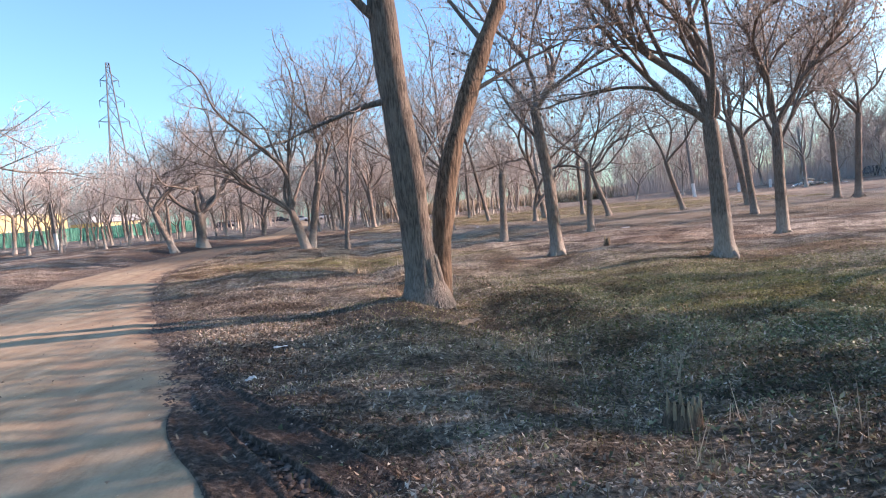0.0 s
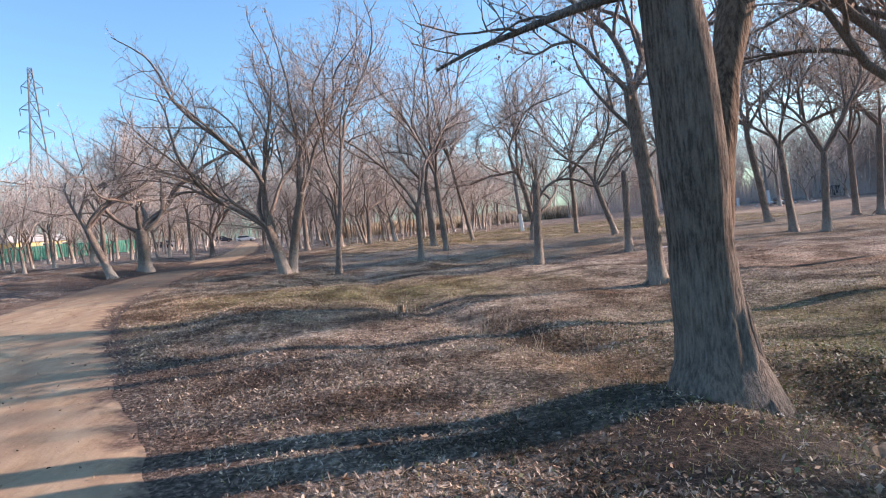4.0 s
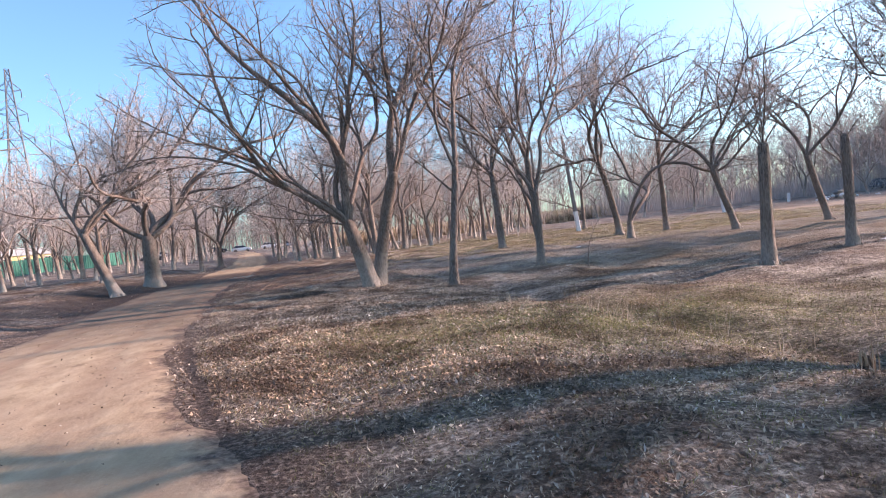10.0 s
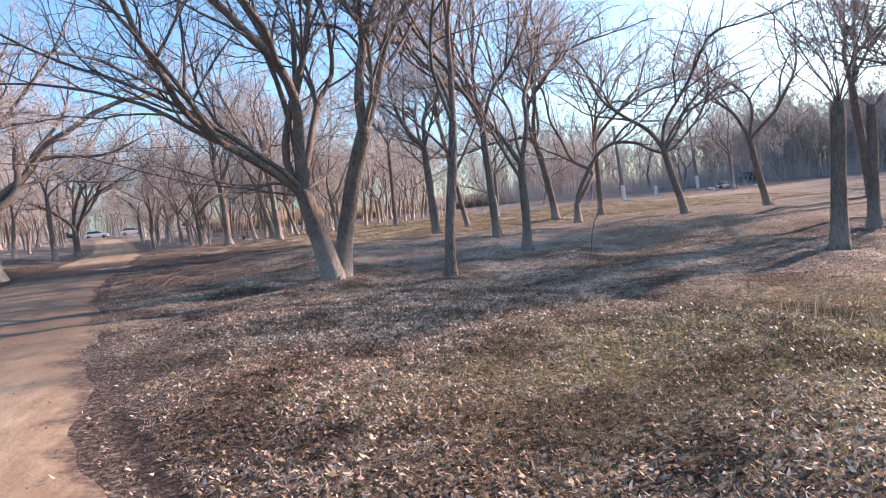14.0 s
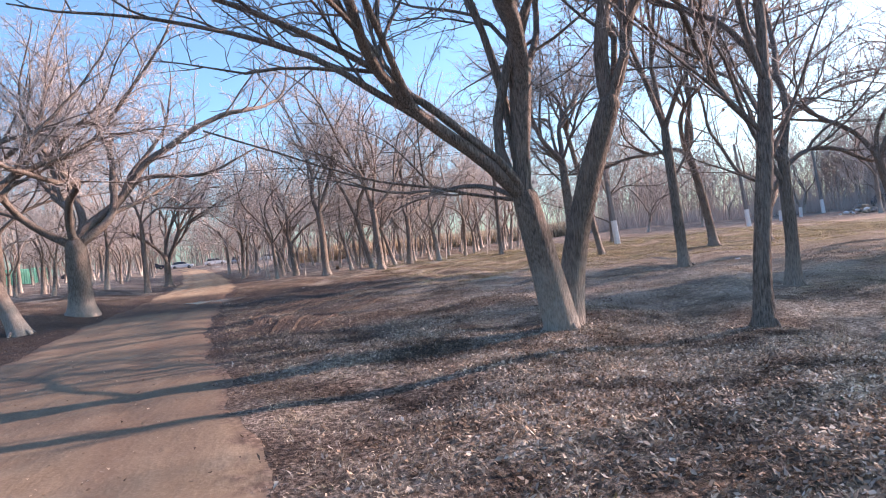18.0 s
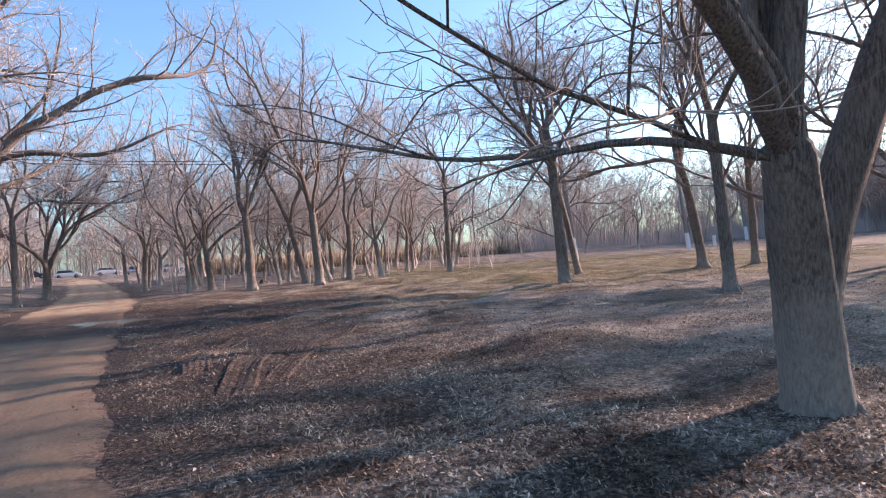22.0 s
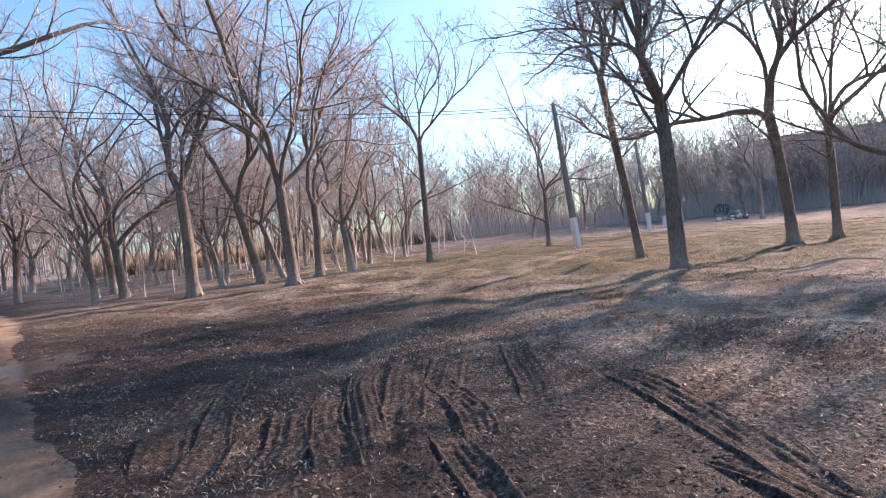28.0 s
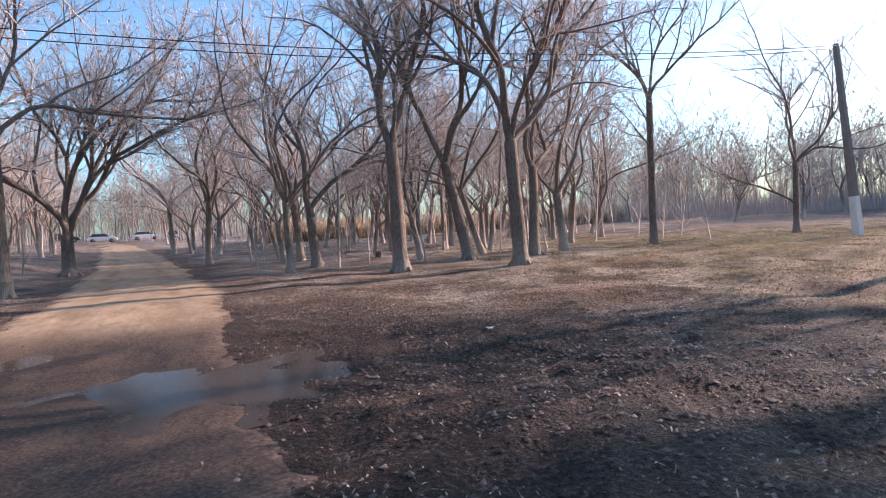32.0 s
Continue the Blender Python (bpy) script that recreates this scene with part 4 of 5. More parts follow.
spots += [(-10.05, 60.2), (-6.8, 58.3), (-7.05, 62), (-4.35, 62.1), (-12, 65.3), (3.5, 65.2), (13, 66.3), (-21.4, 70), (-20.4, 60), (-19.8, 48), (-19.4, 42), (-24, 51.5), (-29.5, 29)]
# the thick wood ahead
for _ in range(900):
    x, y = R.uniform(-20, 22), R.uniform(62, 100)
    if far_from(road_line[::4], x, y)[0] > 2.8 and x < 3 + (y - 66) * 0.5 and len(spots) < 88:
        plant(x, y, 2.2)
# the wood beyond the road
for _ in range(500):
    x, y = R.uniform(-72, -22), R.uniform(50, 122)
    if far_from(road_line[::4], x, y)[0] > 4.5 and len(spots) < 196 and x > -66 + (y - 61) * 0.36:
        plant(x, y, 3.0)
# the open grove on the rise
for _ in range(300):
    x, y = R.uniform(26, 95), R.uniform(20, 120)
    if len(spots) < 243 and not (abs(y - 60.5) < 6 and x < 70) and not (x < 40 and 38 < y < 80):
        plant(x, y, 4.5)
# trees added mostly out of view on the sunny side, to shadow the road
for x, y in ((8.5, 5.2), (10.2, 8.2), (7.4, 2.2), (13.5, 4.6), (10.5, 0.5), (12.5, 7), (14, -3), (17, 11.5), (20, 2), (22.5, 14), (25, 6), (17.5, -9), (27.5, 17), (30, 0), (31, 11), (23.5, -6), (34, 19), (36, 7), (28, -14), (40, 15), (13, -14), (32, 27), (38, 29), (44, 22)):
    plant(x + R.uniform(-1, 1), y + R.uniform(-1, 1), 1.0)
for _ in range(12):
    plant(R.uniform(9.5, 38), R.uniform(-9, 8), 2.4)
for k in KINDS:
    for o in (k, *k.children_recursive):
        bpy.data.objects.remove(o)

# ---- far woods, reeds ----
def thicket(name, spots_of, seed, mat, label, height, stems=12, twig_count=144, thin=0.045):
    """Bare trees too far to pick apart: stems, limbs and a haze of twigs."""
    rng = random.Random(seed)
    w = Wood()
    v, f = w.v, w.f

    def blade(p, q, width):
        a = rng.uniform(0, 3.14)
        dx, dy = math.cos(a) * width, math.sin(a) * width
        n = len(v)
        v.extend([(p[0] - dx, p[1] - dy, p[2]), (p[0] + dx, p[1] + dy, p[2]), q])
        f.append((n, n + 1, n + 2))

    for x, y in spots_of:
        z, h = lie1(x, y) - 0.2, height * rng.uniform(0.7, 1.25)
        lx, ly = rng.gauss(0, 0.08) * h, rng.gauss(0, 0.08) * h
        w.tube([(x, y, z), (x + lx * 0.4, y + ly * 0.4, z + h * 0.35), (x + lx, y + ly, z + h * 0.8)], [0.010 * height, 0.007 * height, 0.003 * height], 3, close=False)
        for _ in range(stems):
            t = rng.uniform(0.08, 0.95)
            p = (x + lx * t, y + ly * t, z + h * t)
            a, l = rng.uniform(0, 6.28), h * rng.uniform(0.2, 0.42)
            q = (p[0] + math.cos(a) * l * 0.6, p[1] + math.sin(a) * l * 0.6, p[2] + l * 0.85)
            w.tube([p, q], [0.0032 * height, 0.0014 * height], 3, close=False)
            for _ in range(twig_count // stems):
                s = rng.uniform(0.3, 1)
                b = tuple(p[k] + (q[k] - p[k]) * s for k in range(3))
                c, m = rng.uniform(0, 6.28), rng.uniform(0.05, 0.19) * height
                blade(b, (b[0] + math.cos(c) * m * 0.8, b[1] + math.sin(c) * m * 0.8, b[2] + m * rng.uniform(0.1, 0.8)), thin)
    ob = mesh_ob(name, v, f, mat)
    return tagged(ob, label, "woods", kind="stuff")


def arc(rng, count, az0, az1, d0, d1):
    out = []
    for _ in range(count):
        a, d = radians(rng.uniform(az0, az1)), rng.uniform(d0, d1)
        out.append((-8 + math.sin(a) * d, 25 + math.cos(a) * d))
    return out


W = random.Random(31)
U = random.Random(32)
def off_lane(p):
    return abs(p[0] + 28 + (p[1] - 116) * 0.27) > 5


thicket("far_wood", [p for p in arc(W, 460, -26, 34, 98, 200) if off_lane(p)], 41, m_twig_far, "far leafless wood beyond the park", 12.5)
thicket("far_wood", arc(W, 300, -75, -26, 128, 215), 42, m_twig_far, "far leafless wood behind the fence", 11.5)
thicket("far_wood", arc(W, 900, 28, 105, 92, 190), 43, m_twig_far, "far brown leafless wood on the rise", 12, 14, 154)
thicket("far_wood", arc(W, 300, 46, 90, 92, 128), 44, m_twig_far, "dense dark leafless wood on the slope", 11, 14, 168)
thicket("far_wood", arc(W, 90, -24, 0, 165, 215) + arc(W, 70, -24, -7, 140, 165), 46, m_twig_far, "far leafless wood closing the end of the road", 12)
thicket("far_wood", [(W.uniform(-120, 120), W.uniform(-120, -60)) for _ in range(60)], 45, m_twig, "leafless wood behind the start of the road", 10)


def scrub(name, n, seed, az0, az1, d0, d1, height, label):
    """Undergrowth too fine and far to pick apart: upright stems in clumps."""
    rng = np.random.default_rng(seed)
    a, d = np.radians(rng.uniform(az0, az1, n)), rng.uniform(d0, d1, n)
    x, y = -8 + np.sin(a) * d, 25 + np.cos(a) * d
    keep = np.abs(x + 28 + (y - 116) * 0.27) > 5
    x, y = x[keep], y[keep]
    n = len(x)
    clump = 0.55 + 0.45 * np.sin(x * 0.21 + 2 * np.sin(y * 0.13)) * np.sin(y * 0.19 + 1.3)
    h, b, w = height * clump * rng.uniform(0.12, 1.25, n) ** 1.4, rng.uniform(0, math.pi, n), rng.uniform(0.012, 0.034, n)
    dx, dy = np.cos(b) * w, np.sin(b) * w
    z = lie(x, y)
    l = rng.normal(0, 0.28, (n, 2)) * h[:, None]
    v = np.stack([np.c_[x - dx, y - dy, z - 0.1], np.c_[x + dx, y + dy, z - 0.1], np.c_[x + l[:, 0], y + l[:, 1], z + h]], 1).reshape(-1, 3)
    tagged(quads(v, np.arange(len(v)).reshape(-1, 3), name, m_twig_young), label, "undergrowth", kind="stuff")


saplings = [(U.uniform(-17, 18), U.uniform(63, 94)) for _ in range(60)] + [(U.uniform(-64, -22), U.uniform(54, 118)) for _ in range(40)]
saplings = [p for p in saplings if far_from(road_line[::3], *p)[0] > 3.5 and p[0] < 6 + (p[1] - 63) * 0.4]
thicket("undergrowth", saplings, 47, m_twig_young, "thin bare saplings and shoots between the woodland trees", 4.6, 9, 72, 0.012)
scrub("undergrowth", 80000, 51, 24, 100, 88, 150, 6.0, "dense brown leafless scrub at the foot of the rise")
scrub("undergrowth", 12000, 52, -28, 26, 112, 170, 4.2, "dense brown leafless undergrowth in the far wood")
scrub("undergrowth", 8000, 53, -75, -26, 120, 165, 3.5, "leafless undergrowth behind the fence")


def reeds():
    rng = np.random.default_rng(5)
    n = 26000
    x, y = rng.uniform(-13, 34, n), rng.uniform(0, 1, n)
    y = 100 + 14 * y + 0.2 * x
    keep = np.abs(x - (-24 - (y - 90) * 0.25)) > 4
    x, y = x[keep], y[keep]
    z = lie(x, y)
    h, a = rng.uniform(1.0, 2.3, len(x)), rng.uniform(0, math.pi, len(x))
    w = rng.uniform(0.04, 0.10, len(x))
    dx, dy = np.cos(a) * w, np.sin(a) * w
    lx, ly = rng.normal(0, 0.25, len(x)), rng.normal(0, 0.25, len(x))
    v = np.stack([np.c_[x - dx, y - dy, z - 0.1], np.c_[x + dx, y + dy, z - 0.1], np.c_[x + lx, y + ly, z + h]], 1).reshape(-1, 3)
    ob = quads(v, np.arange(len(v)).reshape(-1, 3), "reed_bed", m_reed)
    tagged(ob, "band of dry tan reeds beyond the wood", "reeds", kind="stuff")


reeds()


# ---- built things ----
def box(bm, x0, y0, z0, x1, y1, z1):
    vs = [bm.verts.new((x, y, z)) for x in (x0, x1) for y in (y0, y1) for z in (z0, z1)]
    for q in ((0, 1, 3, 2), (4, 6, 7, 5), (0, 4, 5, 1), (2, 3, 7, 6), (0, 2, 6, 4), (1, 5, 7, 3)):
        bm.faces.new([vs[i] for i in q])


def bm_part(name, bm, mat, parent=None, label="", bevel=0.0, flat=True):
    if bevel:
        bmesh.ops.bevel(bm, geom=bm.edges[:], offset=bevel, segments=1, affect="EDGES")
    bmesh.ops.recalc_face_normals(bm, faces=bm.faces)
    me = bpy.data.meshes.new(name)
    bm.to_mesh(me)
    bm.free()
    me.materials.append(mat)
    if not flat:
        me.shade_smooth()
    ob = new(name, me)
    ob.parent = parent
    if label:
        tagged(ob, label)
    return ob


m_concrete = plain("concrete", (0.22, 0.20, 0.185), 0.9, 0.2, 0.25, 3, relief=0.004)
m_lime = plain("limewash", (0.72, 0.71, 0.69), 0.9, 0.2, 0.12, 5, relief=0.003)
m_iron = plain("dull_steel", (0.11, 0.115, 0.125), 0.7, 0.3, 0.2, 8, 0.2)
m_cable = plain("cable", (0.02, 0.02, 0.022), 0.5, 0.4, 0.1)
m_green_paint = plain("green_sheet", (0.03, 0.20, 0.15), 0.5, 0.4, 0.15, 1.2)
m_yellow = plain("yellow_plaster", (0.62, 0.50, 0.25), 0.9, 0.2, 0.1, 0.7)
m_block = plain("grey_panel_wall", (0.27, 0.255, 0.245), 0.9, 0.2, 0.12, 0.5)
m_roof = plain("pale_sheet_roof", (0.50, 0.47, 0.42), 0.6, 0.4, 0.12, 1)
m_glass = plain("window_glass", (0.03, 0.035, 0.04), 0.08, 0.6, 0.1)
m_frame = plain("white_frame", (0.72, 0.72, 0.70), 0.6, 0.4, 0.05)
m_porcelain = plain("insulator", (0.55, 0.52, 0.48), 0.3, 0.5, 0.1)
m_tyre = plain("tyre", (0.02, 0.02, 0.02), 0.85, 0.2, 0.1)
m_card = plain("cardboard", (0.42, 0.33, 0.24), 0.9, 0.2, 0.15, 12)
m_white = plain("white_litter", (0.72, 0.72, 0.72), 0.6, 0.3, 0.08, 20)

POLES = {"a": (10.4, 60.6), "b": (31.0, 71.9), "c": (-40.0, 60.5), "d": (51.6, 83.3)}


def utility_pole(x, y, height=8.3):
    base = new("utility_pole")
    base.matrix_basis = pose(x, y, lie1(x, y) - 0.05, -2.8, -4.0, 0)
    tagged(base, "grey concrete utility pole with a limewashed foot", "utility pole", "utility poles")
    for name, z0, z1, mat, grow, label in (("shaft", 0, height, m_concrete, 0, ""), ("painted_foot", 0, 1.75, m_lime, 0.006, "white limewashed foot")):
        bm = bmesh.new()
        rings = []
        for k in range(9):
            z = z0 + (z1 - z0) * k / 8
            h = 0.165 - 0.075 * z / height + grow
            ring = [bm.verts.new((sx * (h if i % 2 else h * 0.8), sy * (h * 0.8 if i % 2 else h), z)) for i, (sx, sy) in
                    enumerate(((1, 1), (1, 1), (-1, 1), (-1, 1), (-1, -1), (-1, -1), (1, -1), (1, -1)))]
            ring = [ring[i] for i in (1, 0, 2, 3, 5, 4, 6, 7)]
            if rings:
                for i in range(8):
                    bm.faces.new((rings[-1][i], rings[-1][(i + 1) % 8], ring[(i + 1) % 8], ring[i]))
            rings.append(ring)
        bm.faces.new(rings[-1])
        bm_part(name, bm, mat, base, label)
    for s in (-0.28, 0.28):
        w = Wood()
        w.tube([(0, 0, height - 0.35), (0, s, height - 0.35), (0, s, height - 0.22)], [0.012] * 3, 6)
        part("hook", w, m_iron, base, "steel hook")
        w = Wood()
        w.tube([(0, s, height - 0.26), (0, s, height - 0.2), (0, s, height - 0.16), (0, s, height - 0.1)], [0.02, 0.045, 0.03, 0.045], 10)
        part("insulator", w, m_porcelain, base, "pale porcelain insulator")
    return base


for px, py in POLES.values():
    utility_pole(px, py)


def cable(a, b, side, sag):
    pts = []
    (ax, ay), (bx, by) = POLES[a], POLES[b]
    za, zb = lie1(ax, ay) + 8.1, lie1(bx, by) + 8.1
    ax, ay, bx, by = ax - 0.55, ay + 0.4, bx - 0.55, by + 0.4
    for k in range(29):
        t = k / 28
        pts.append((ax + (bx - ax) * t, ay + (by - ay) * t + side, za + (zb - za) * t - 4 * sag * t * (1 - t)))
    w = Wood()
    w.tube(pts, [0.016] * len(pts), 5)
    tagged(mesh_ob("power_line", w.v, w.f, m_cable), "black overhead power line sagging between poles", "cable", "overhead lines")


for s in (-0.28, 0.28):
    cable("c", "a", s, 1.5 + 0.15 * s)
    cable("a", "b", s, 0.35)
    cable("b", "d", s, 0.35)


def fence_run(x0, y0, x1, y1):
    """Green sheet-metal fence in bays, each with its post and ribbed panel."""
    length = math.hypot(x1 - x0, y1 - y0)
    n = int(length / 2.5)
    base = new("metal_fence")
    base.location = (x0, y0, 0)
    tagged(base, "tall green sheet-metal fence round a yard", "fence")
    ux, uy = (x1 - x0) / length, (y1 - y0) / length
    turn = math.degrees(math.atan2(uy, ux))
    shared = {}
    for k in range(n):
        gx, gy = x0 + ux * 2.5 * k, y0 + uy * 2.5 * k
        z = lie1(gx, gy)
        for name in ("panel", "post"):
            if name not in shared:
                bm = bmesh.new()
                if name == "panel":
                    prev = None
                    for r in range(25):
                        px, d = 0.04 + 0.1 * r, 0.02 if r // 2 % 2 else -0.02
                        cur = [bm.verts.new((px, d + e, z)) for e in (-0.004, 0.004) for z in (0.12, 2.2)]
                        if prev:
                            for q in ((0, 1), (3, 2), (1, 3), (2, 0)):
                                bm.faces.new((prev[q[0]], cur[q[0]], cur[q[1]], prev[q[1]]))
                        prev = cur
                else:
                    box(bm, -0.04, -0.04, 0, 0.04, 0.04, 2.3)
                ob = bm_part(name, bm, m_green_paint, base)
                shared[name] = ob.data
            else:
                ob = new(name, shared[name])
                ob.parent = base
            ob.matrix_basis = pose(gx - x0, gy - y0, z, 0, 0, turn)


fence_run(-84, 14, -68, 61)
fence_run(-68, 61, -47.5, 118)


def house(x, y, turn, length, depth, wall, rise, windows):
    base = new("yellow_building")
    base.matrix_basis = pose(x, y, lie1(x, y), 0, 0, turn)
    tagged(base, "long low yellow plastered building with a pale roof", "building", "yard buildings")
    bm = bmesh.new()
    box(bm, 0, 0, -0.5, length, depth, wall)
    bm_part("wall", bm, m_yellow, base)
    bm = bmesh.new()
    e = 0.4
    p = [bm.verts.new(c) for c in ((-e, -e, wall), (length + e, -e, wall), (length + e, depth + e, wall), (-e, depth + e, wall),
                                   (-e, depth / 2, wall + rise), (length + e, depth / 2, wall + rise))]
    for q in ((0, 1, 5, 4), (2, 3, 4, 5), (0, 4, 3), (1, 2, 5), (3, 2, 1, 0)):
        bm.faces.new([p[i] for i in q])
    bm_part("roof", bm, m_roof, base)
    for k in range(windows):
        wx = (k + 0.5) * length / windows - 0.6
        bm = bmesh.new()
        box(bm, wx - 0.08, -0.05, 1.2, wx + 1.28, 0.02, 2.7)
        fr = bm_part("window", bm, m_frame, base)
        for s in (0.0, 0.62):
            bm = bmesh.new()
            box(bm, wx + s + 0.02, -0.065, 1.3, wx + s + 0.56, -0.052, 2.6)
            bm_part("pane", bm, m_glass, fr)


house(-86, 50, 71, 27, 9, 5.4, 1.4, 7)
house(-75, 82, 70, 24, 9, 5.4, 1.4, 6)
house(-66, 112, 70, 12, 7, 3.0, 1.4, 3)


def flat_block(x, y, turn, length, depth, height):
    base = new("apartment_block")
    base.matrix_basis = pose(x, y, lie1(x, y) - 0.3, 0, 0, turn)
    tagged(base, "long grey flat-roofed block behind the wood on the rise", "building")
    bm = bmesh.new()
    box(bm, 0, 0, 0, length, depth, height)
    bm_part("wall", bm, m_block, base)
    bm = bmesh.new()
    box(bm, -0.3, -0.3, height + 0.004, length + 0.3, depth + 0.3, height + 0.5)
    bm_part("roof", bm, m_concrete, base)
    for k in range(int(length / 3.4)):
        for f in range(int(height / 3)):
            bm = bmesh.new()
            box(bm, 1.0 + 3.4 * k, -0.04, 1.0 + 3 * f, 2.5 + 3.4 * k, 0.02, 2.4 + 3 * f)
            bm_part("window", bm, m_glass, base)


flat_block(99.5, 100.5, -64, 26, 11, 12.6)


def pylon(x, y, height=38.0, foot=2.5):
    base = new("lattice_pylon")
    base.matrix_basis = pose(x, y, lie1(x, y), 0, 0, 25)
    tagged(base, "tall grey steel lattice power pylon with three crossarms", "pylon")

    def half(z):
        return foot * (1 - z / height) ** 1.15 + 0.35

    levels = [0, 6, 11.5, 16.5, 21, 25, 28.5, 31.5, 34, 36.5, height]
    corner = ((1, 1), (-1, 1), (-1, -1), (1, -1))
    for sx, sy in corner:
        w = Wood()
        w.tube([(sx * half(z), sy * half(z), z) for z in levels], [0.10] * len(levels), 4)
        part("leg", w, m_iron, base)
    for i in range(len(levels) - 1):
        w = Wood()
        a, b = levels[i], levels[i + 1]
        for k in range(4):
            (ax, ay), (bx, by) = corner[k], corner[(k + 1) % 4]
            w.tube([(ax * half(a), ay * half(a), a), (bx * half(b), by * half(b), b)], [0.055] * 2, 3)
            w.tube([(bx * half(a), by * half(a), a), (ax * half(b), ay * half(b), b)], [0.055] * 2, 3)
            w.tube([(ax * half(b), ay * half(b), b), (bx * half(b), by * half(b), b)], [0.05] * 2, 3)
        part("bracing", w, m_iron, base, kind="stuff")
    for z, r in ((25, 3.0), (29.5, 2.4), (34, 1.8)):
        for s in (-1, 1):
            w = Wood()
            for d in (-1, 1):
                w.tube([(s * half(z), d * half(z), z), (s * r, 0, z + 0.3)], [0.06] * 2, 3)
                w.tube([(s * half(z + 1.6), d * half(z + 1.6), z + 1.6), (s * r, 0, z + 0.3)], [0.05] * 2, 3)
            w.tube([(s * r, 0, z + 0.3), (s * r, 0, z - 1.2)], [0.07] * 2, 5)
            part("crossarm", w, m_iron, base)


pylon(-71, 132)


def car(x, y, turn, paint, label):
    base = new("parked_car")
    base.matrix_basis = pose(x, y, lie1(x, y), 0, 0, turn)
    tagged(base, label, "car", "parked cars")
    bm = bmesh.new()
    side = [(-2.1, 0.28), (-2.15, 0.62), (-1.95, 0.86), (-1.15, 0.92), (1.0, 0.96), (1.95, 0.78), (2.15, 0.55), (2.1, 0.28)]
    rows = [[bm.verts.new((px, s * (0.84 if 0.3 < pz < 0.9 else 0.78), pz)) for px, pz in side] for s in (-1, 1)]
    for i in range(len(side)):
        j = (i + 1) % len(side)
        bm.faces.new((rows[0][i], rows[0][j], rows[1][j], rows[1][i]))
    bm.faces.new(rows[0][::-1])
    bm.faces.new(rows[1])
    body = bm_part("body", bm, paint, base, bevel=0.05)
    bm = bmesh.new()
    low = [bm.verts.new((px, py, 0.93)) for px, py in ((-1.75, -0.76), (1.15, -0.76), (1.15, 0.76), (-1.75, 0.76))]
    high = [bm.verts.new((px, py, 1.42)) for px, py in ((-1.25, -0.6), (0.35, -0.6), (0.35, 0.6), (-1.25, 0.6))]
    for i in range(4):
        bm.faces.new((low[i], low[(i + 1) % 4], high[(i + 1) % 4], high[i]))
    bm.faces.new(high)
    bm_part("windows", bm, m_glass, base, "dark car windows", 0.03)
    bm = bmesh.new()
    box(bm, -1.25, -0.6, 1.40, 0.35, 0.6, 1.45)
    bm_part("roof", bm, paint, base, bevel=0.03)
    for wx in (-1.3, 1.3):
        for wy in (-0.8, 0.8):
            w = Wood()
            w.tube([(wx, wy - 0.1, 0.31), (wx, wy + 0.1, 0.31)], [0.31, 0.31], 16)
            w.f.append(tuple(range(15, -1, -1)))
            wheel = part("wheel", w, m_tyre, base)
            w = Wood()
            s = 0.11 if wy > 0 else -0.11
            w.tube([(wx, wy, 0.31), (wx, wy + s, 0.31)], [0.18, 0.17], 12)
            part("rim", w, m_iron, wheel)
    for s in (-0.55, 0.55):
        bm = bmesh.new()
        box(bm, 2.08, s - 0.16, 0.56, 2.16, s + 0.16, 0.68)
        bm_part("headlight", bm, m_frame, base)


m_car_white = plain("white_car_paint", (0.75, 0.75, 0.75), 0.25, 0.5, 0.03)
m_car_dark = plain("dark_car_paint", (0.04, 0.045, 0.06), 0.25, 0.5, 0.05)
m_car_silver = plain("silver_car_paint", (0.45, 0.46, 0.48), 0.25, 0.5, 0.05, metal=0.5)
for cx, cy, turn, paint, label in ((-36, 149, 8, m_car_white, "white parked car beyond the wood"), (-30, 151, 12, m_car_white, "white parked car beyond the wood"),
                                   (-25.5, 148, 95, m_car_silver, "silver parked car beyond the wood"), (-19, 150, 5, m_car_white, "white parked car beyond the wood"),
                                   (-47, 126, 20, m_car_dark, "dark parked car by the end of the fence"), (-52, 146, 15, m_car_silver, "silver parked car beyond the wood"),
                                   (-41.5, 150, 10, m_car_dark, "dark parked car beyond the wood"), (62.5, 84.5, 20, m_car_dark, "dark parked car on the rise by the far track")):
    car(cx, cy, turn, paint, label)

# ---- puddle ----
m_water, wnodes, wlinks, wb = material("puddle_water", 0.16, 0.12)
wb.inputs["Base Color"].default_value = (0.060, 0.046, 0.036, 1)
bump(wnodes, wlinks, wb, noise_at(wnodes, wlinks, 3, 2), 0.02, 0.01)
for wx, wy, depth, rx, ry in ((-15.4, 49.3, 0.066, 2.3, 2.0), (-17.4, 51.6, 0.055, 1.0, 1.0)):
    bm = bmesh.new()
    bmesh.ops.create_circle(bm, cap_ends=True, segments=48, radius=1)
    for v in bm.verts:
        v.co.x, v.co.y = v.co.x * rx, v.co.y * ry
    water = bm_part("puddle", bm, m_water)
    water.location = (wx, wy, lie1(wx, wy) + depth)
    tagged(water, "shallow muddy puddle on the dirt road", "puddle", kind="structure")


